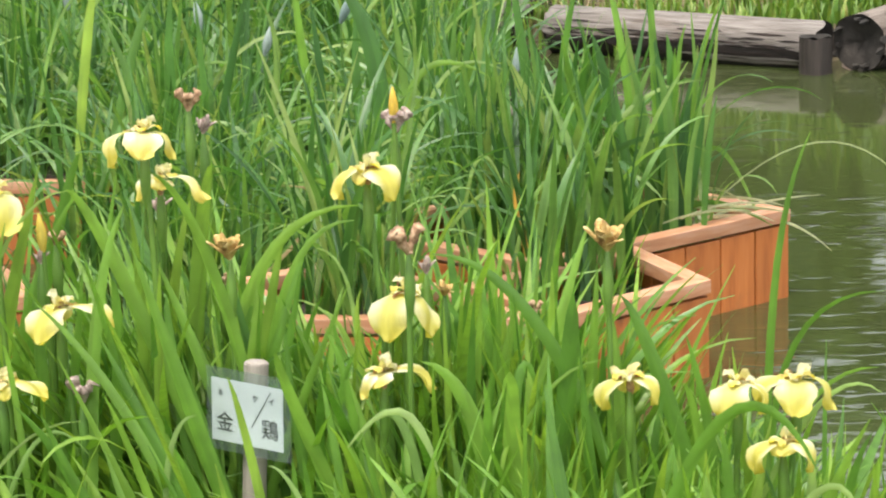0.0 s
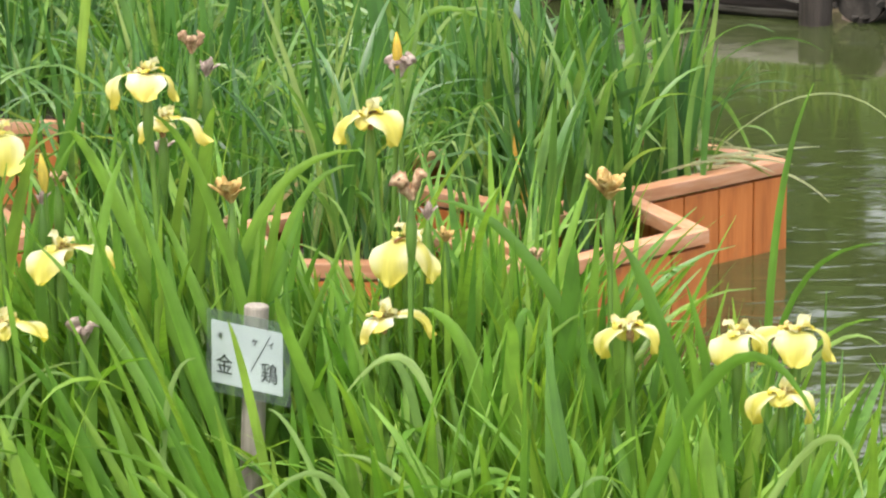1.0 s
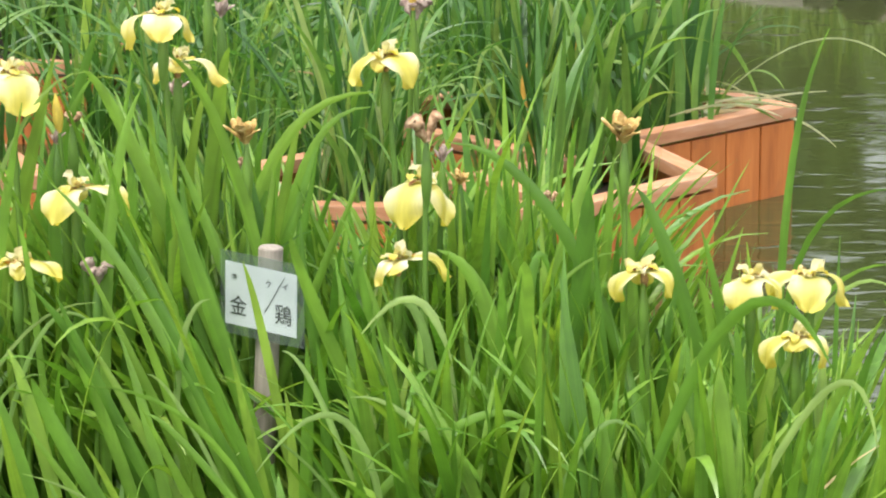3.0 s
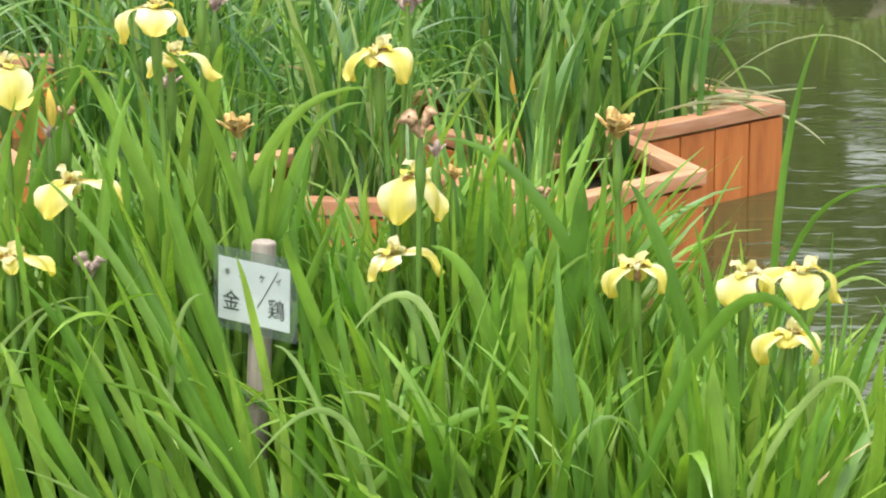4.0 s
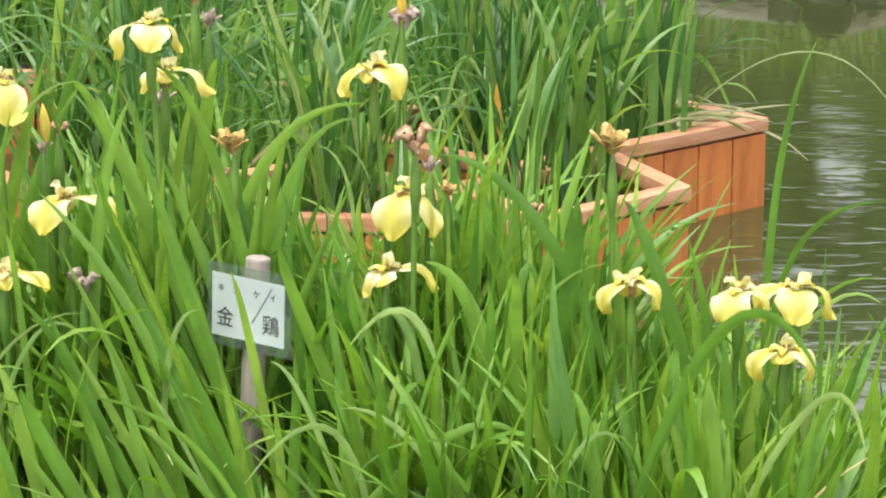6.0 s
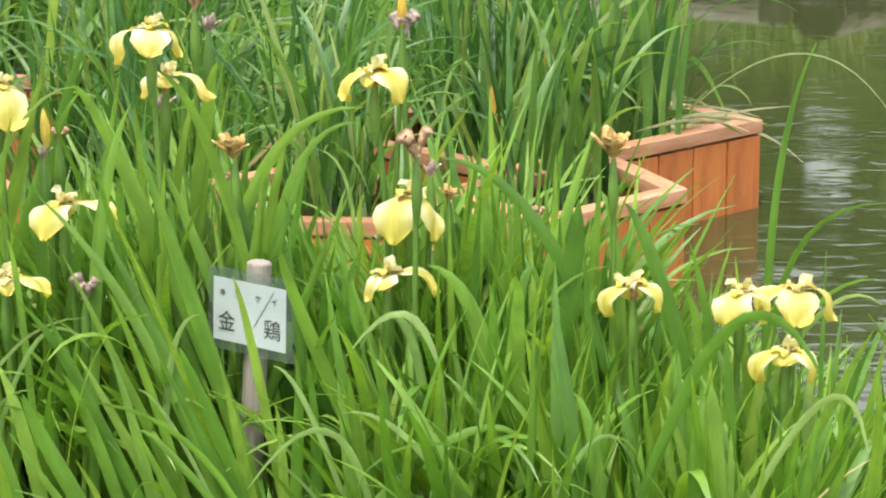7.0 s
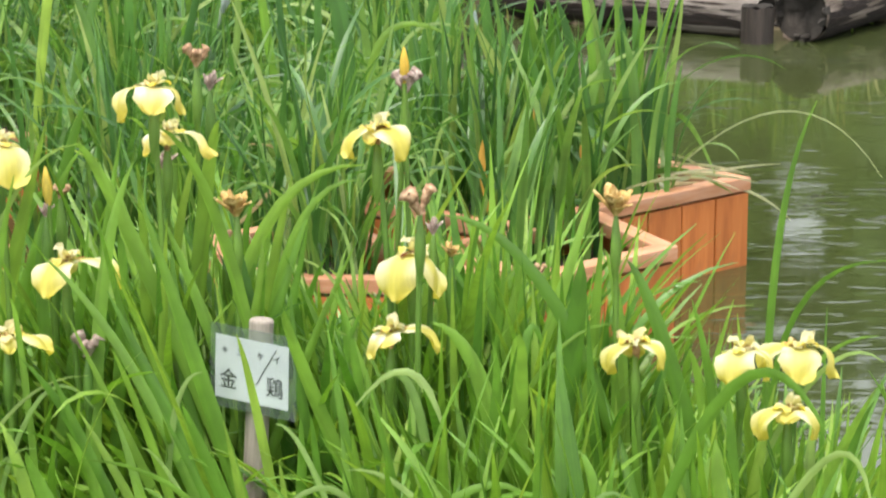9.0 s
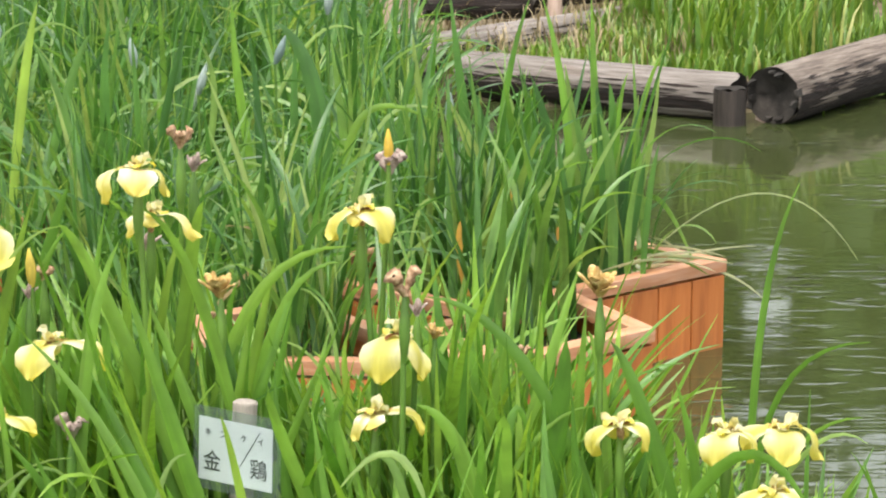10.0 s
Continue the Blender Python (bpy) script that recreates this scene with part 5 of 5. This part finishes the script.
iris_clump(0.050, 5.10, [(0.041, 5.08, 0.075, 0.595, 0.104, 0.720, 0.018),
                           (0.021, 5.14, 0.178, 0.667, 0.264, 0.924, 0.023),
                           (0.041, 5.15, 0.110, 0.728, 0.145, 0.804, 0.018),
                           (0.035, 5.18, 0.056, 0.426, 0.081, 0.832, 0.020),
                           (0.113, 4.97, 0.119, 0.965, 0.176, 0.628, 0.014)])
iris_clump(0.072, 4.70, [(0.072, 4.70, 0.220, 0.659, 0.301, 0.474, 0.008, "pale")])
iris_clump(0.129, 4.96, [(0.117, 4.92, 0.188, 0.537, 0.156, 0.590, 0.016),
                           (0.135, 4.94, 0.123, 0.638, 0.122, 0.728, 0.029, "blunt"),
                           (0.121, 4.95, 0.116, 0.714, -0.019, 0.741, 0.030),
                           (0.145, 4.95, 0.213, 0.444, 0.175, 0.610, 0.021),
                           (0.128, 5.02, 0.219, 0.586, 0.227, 0.835, 0.031, "blunt")])
iris_clump(0.104, 5.20, [(0.127, 5.18, 0.201, 0.610, 0.198, 0.841, 0.022),
                           (0.130, 5.20, -0.009, 0.706, -0.004, 0.799, 0.017),
                           (0.056, 5.20, -0.171, 0.712, -0.123, 0.799, 0.015),
                           (0.082, 5.20, 0.030, 0.498, 0.010, 0.828, 0.020),
                           (0.125, 5.20, 0.163, 0.599, 0.124, 0.837, 0.017)])
iris_clump(0.055, 5.22, [(0.055, 5.22, 0.085, 0.451, 0.115, 0.823, 0.020)])
iris_clump(0.191, 5.25, [(0.148, 5.25, 0.121, 0.552, 0.090, 0.827, 0.017),
                           (0.225, 5.20, 0.261, 0.598, 0.276, 0.837, 0.022),
                           (0.201, 5.30, 0.189, 0.805, 0.219, 0.889, 0.014)])
iris_clump(0.229, 4.72, [(0.226, 4.70, 0.423, 0.989, 0.591, 0.613, 0.021),
                           (0.217, 4.72, 0.078, 0.437, -0.132, 0.435, 0.007),
                           (0.157, 4.76, 0.000, 0.563, -0.151, 0.557, 0.011, "pale"),
                           (0.287, 4.68, 0.277, 0.331, 0.270, 0.464, 0.014),
                           (0.259, 4.72, 0.261, 0.547, 0.207, 0.581, 0.021)])
iris_clump(0.157, 4.86, [(0.157, 4.86, 0.230, 0.304, 0.195, 0.588, 0.019)])
iris_clump(0.215, 5.06, [(0.224, 5.04, 0.216, 0.575, 0.261, 0.672, 0.016),
                           (0.231, 5.06, 0.320, 0.567, 0.276, 0.667, 0.018),
                           (0.189, 5.08, 0.183, 0.547, 0.150, 0.720, 0.016)])
iris_clump(0.371, 4.70, [(0.346, 4.70, 0.626, 0.839, 0.666, 0.467, 0.012, "pale"),
                           (0.396, 4.69, 0.391, 0.544, 0.410, 0.580, 0.014)])
iris_clump(0.351, 4.96, [(0.348, 4.97, 0.332, 0.304, 0.309, 0.595, 0.021),
                           (0.346, 5.00, 0.261, 0.295, 0.236, 0.758, 0.026),
                           (0.332, 5.00, 0.295, 0.350, 0.287, 0.596, 0.019),
                           (0.377, 4.90, 0.356, 0.309, 0.410, 0.576, 0.020),
                           (0.351, 4.95, 0.352, 0.453, 0.386, 0.581, 0.024)])
iris_clump(0.372, 5.07, [(0.319, 5.12, 0.317, 0.769, 0.273, 0.816, 0.020),
                           (0.402, 5.02, 0.446, 0.380, 0.367, 0.619, 0.021),
                           (0.393, 5.05, 0.317, 0.425, 0.382, 0.669, 0.019),
                           (0.374, 5.08, 0.400, 0.448, 0.482, 0.749, 0.016)])
iris_clump(0.451, 5.04, [(0.410, 5.06, 0.235, 0.882, 0.000, 0.888, 0.022),
                           (0.411, 5.12, 0.609, 0.738, 0.740, 0.631, 0.009, "pale"),
                           (0.471, 4.95, 0.485, 0.472, 0.463, 0.618, 0.024),
                           (0.479, 5.00, 0.499, 0.378, 0.550, 0.614, 0.023),
                           (0.483, 5.05, 0.479, 0.548, 0.411, 0.753, 0.019)])
iris_clump(0.468, 4.70, [(0.468, 4.70, 0.436, 0.424, 0.418, 0.609, 0.024, "blunt")])
iris_clump(0.470, 4.91, [(0.475, 4.90, 0.595, 0.462, 0.690, 0.650, 0.022),
                           (0.465, 4.92, 0.536, 0.442, 0.576, 0.513, 0.021)])
iris_clump(0.510, 5.10, [(0.469, 5.06, 0.446, 0.645, 0.406, 0.666, 0.016),
                           (0.538, 5.08, 0.365, 0.758, 0.309, 0.805, 0.026),
                           (0.523, 5.15, 0.536, 0.667, 0.744, 0.656, 0.011)])
iris_clump(0.560, 4.88, [(0.560, 4.88, 0.612, 0.364, 0.671, 0.543, 0.024)])
iris_clump(0.588, 5.15, [(0.564, 5.10, 0.526, 0.446, 0.489, 0.723, 0.016),
                           (0.612, 5.20, 0.472, 0.783, 0.751, 0.788, 0.012)])
iris_clump(0.578, 5.25, [(0.578, 5.25, 0.534, 0.835, 0.637, 1.046, 0.013)])
iris_clump(0.663, 4.85, [(0.663, 4.85, 0.659, 0.325, 0.701, 0.542, 0.019)])
iris_clump(0.652, 5.05, [(0.652, 5.05, 0.649, 0.469, 0.716, 0.581, 0.018)])
iris_clump(0.667, 5.20, [(0.667, 5.20, 0.652, 0.401, 0.663, 0.691, 0.009)])

# the rest of the bed: clumps along the front, and the dense growth row behind row
for i in range(85):
    x, y = rng.uniform(-0.48, 0.64), rng.uniform(4.7, 5.02)
    if abs(x + 0.30) < 0.12:
        continue
    leaf_fan(bank_plant(x, y), rng, BROAD_FRONT, 8, bed_height(x, y) * rng.uniform(0.75, 1.0), 4.0, DRY_BLADES, 0.25, bed_sway(x))
bed_spots = []
for i in range(400):
    x, y = rng.uniform(-1.2, 0.85), rng.uniform(5.0, 6.1)
    # a wedge along one sight line of the camera stays bare
    if x > 0.62 and (y > 5.2 or rng.random() < 0.5) or abs(x + 0.30) < 0.10 and y < 5.08 or y > 5.1 and -0.138 < x / y < -0.116:
        continue
    bed_spots.append((x, y, bed_height(x, y) * (rng.uniform(0.8, 1.1) if x > 0.3 else rng.uniform(0.85, 1.25)), 11))
for i in range(210):
    x, y = rng.uniform(-0.40, 0.30), rng.uniform(5.08, 5.5)
    bed_spots.append((x, y, bed_height(x, y) * rng.uniform(1.05, 1.5), 7))
for i in range(90):
    x, y = rng.uniform(-1.0, -0.36), rng.uniform(5.15, 5.6)
    if -0.138 < x / y < -0.116:  # the same wedge, set by the camera's view
        continue
    bed_spots.append((x, y, bed_height(x, y) * rng.uniform(0.75, 1.1), 12))
# low growth added just under the camera's view to shade the leaf feet
for i in range(380):
    x, y = rng.uniform(-1.2, 0.62), rng.uniform(3.9, 4.72)
    bed_spots.append((x, y, 1.86 - y * 0.347, 15))
iris_thicket("iris_bed", bed_spots, "dense bright green iris leaves filling the bank bed, with added shading growth before it", 53, FRONT_BLADES + BROAD_FRONT, LEAF_BED, BANK - 0.02, 8.0, 0.25, bed_sway)


# ---- sign ----
def sign():
    ob = thing("plant_sign", pose(-0.3105, 5.05, 0.6264, 0, 0, 0), "laminated white plant name card fixed to a grey wooden stake", "sign")
    face = pose(0, 0, 0, 0, 0, -35) @ pose(0, 0, 0, 90, 0, 0) @ pose(0, 0, 0, 0, 0, -1.5)
    w, h = 0.150, 0.107
    part("card", box_bm(w, h, 0.0012), PAPER, ob, "white printed paper card", face)
    part("film", box_bm(w + 0.026, h + 0.034, 0.0006), FILM, ob, "clear laminating film with a wide margin", face @ pose(0.003, 0.001, 0.0022))
    part("film", box_bm(w + 0.026, h + 0.034, 0.0006), FILM, ob, "clear laminating film with a wide margin", face @ pose(0.003, 0.001, -0.0022))
    back = Vector((0.018, 0.027, 0))
    bm = bmesh.new()
    bmesh.ops.create_cone(bm, cap_ends=True, segments=20, radius1=0.019, radius2=0.0205, depth=0.72, matrix=Matrix.Translation((0, 0, -0.36)))
    bmesh.ops.bevel(bm, geom=[e for e in bm.edges if all(v.co.z > -0.01 for v in e.verts)], offset=0.002, segments=2, affect="EDGES")
    part("stake", bm, STAKE, ob, "grey sawn wooden stake", Matrix.Translation((back.x - 0.002, back.y, 0.082)) @ pose(0, 0, 0, 0, 3.5, -35))
    for text, x, y, size in (("金", -0.047, -0.022, 0.030), ("鶏", 0.048, -0.022, 0.030), ("キ", -0.055, 0.028, 0.012), ("ン", -0.025, 0.028, 0.012), ("ケ", 0.018, 0.028, 0.012), ("イ", 0.052, 0.028, 0.012)):
        cu = bpy.data.curves.new("lettering", "FONT")
        cu.body, cu.size, cu.align_x, cu.align_y, cu.extrude = text, size * 1.22, "CENTER", "CENTER", 0.0002
        cu.offset = 0.0002
        cu.materials.append(INK)
        child("lettering", cu, ob, face @ pose(x, y, 0.0012))
    part("printed_line", box_bm(0.0016, 0.078, 0.0004), INK, ob, "thin dark diagonal line", face @ pose(0.030, 0.012, 0.0012, 0, 0, -32))


sign()
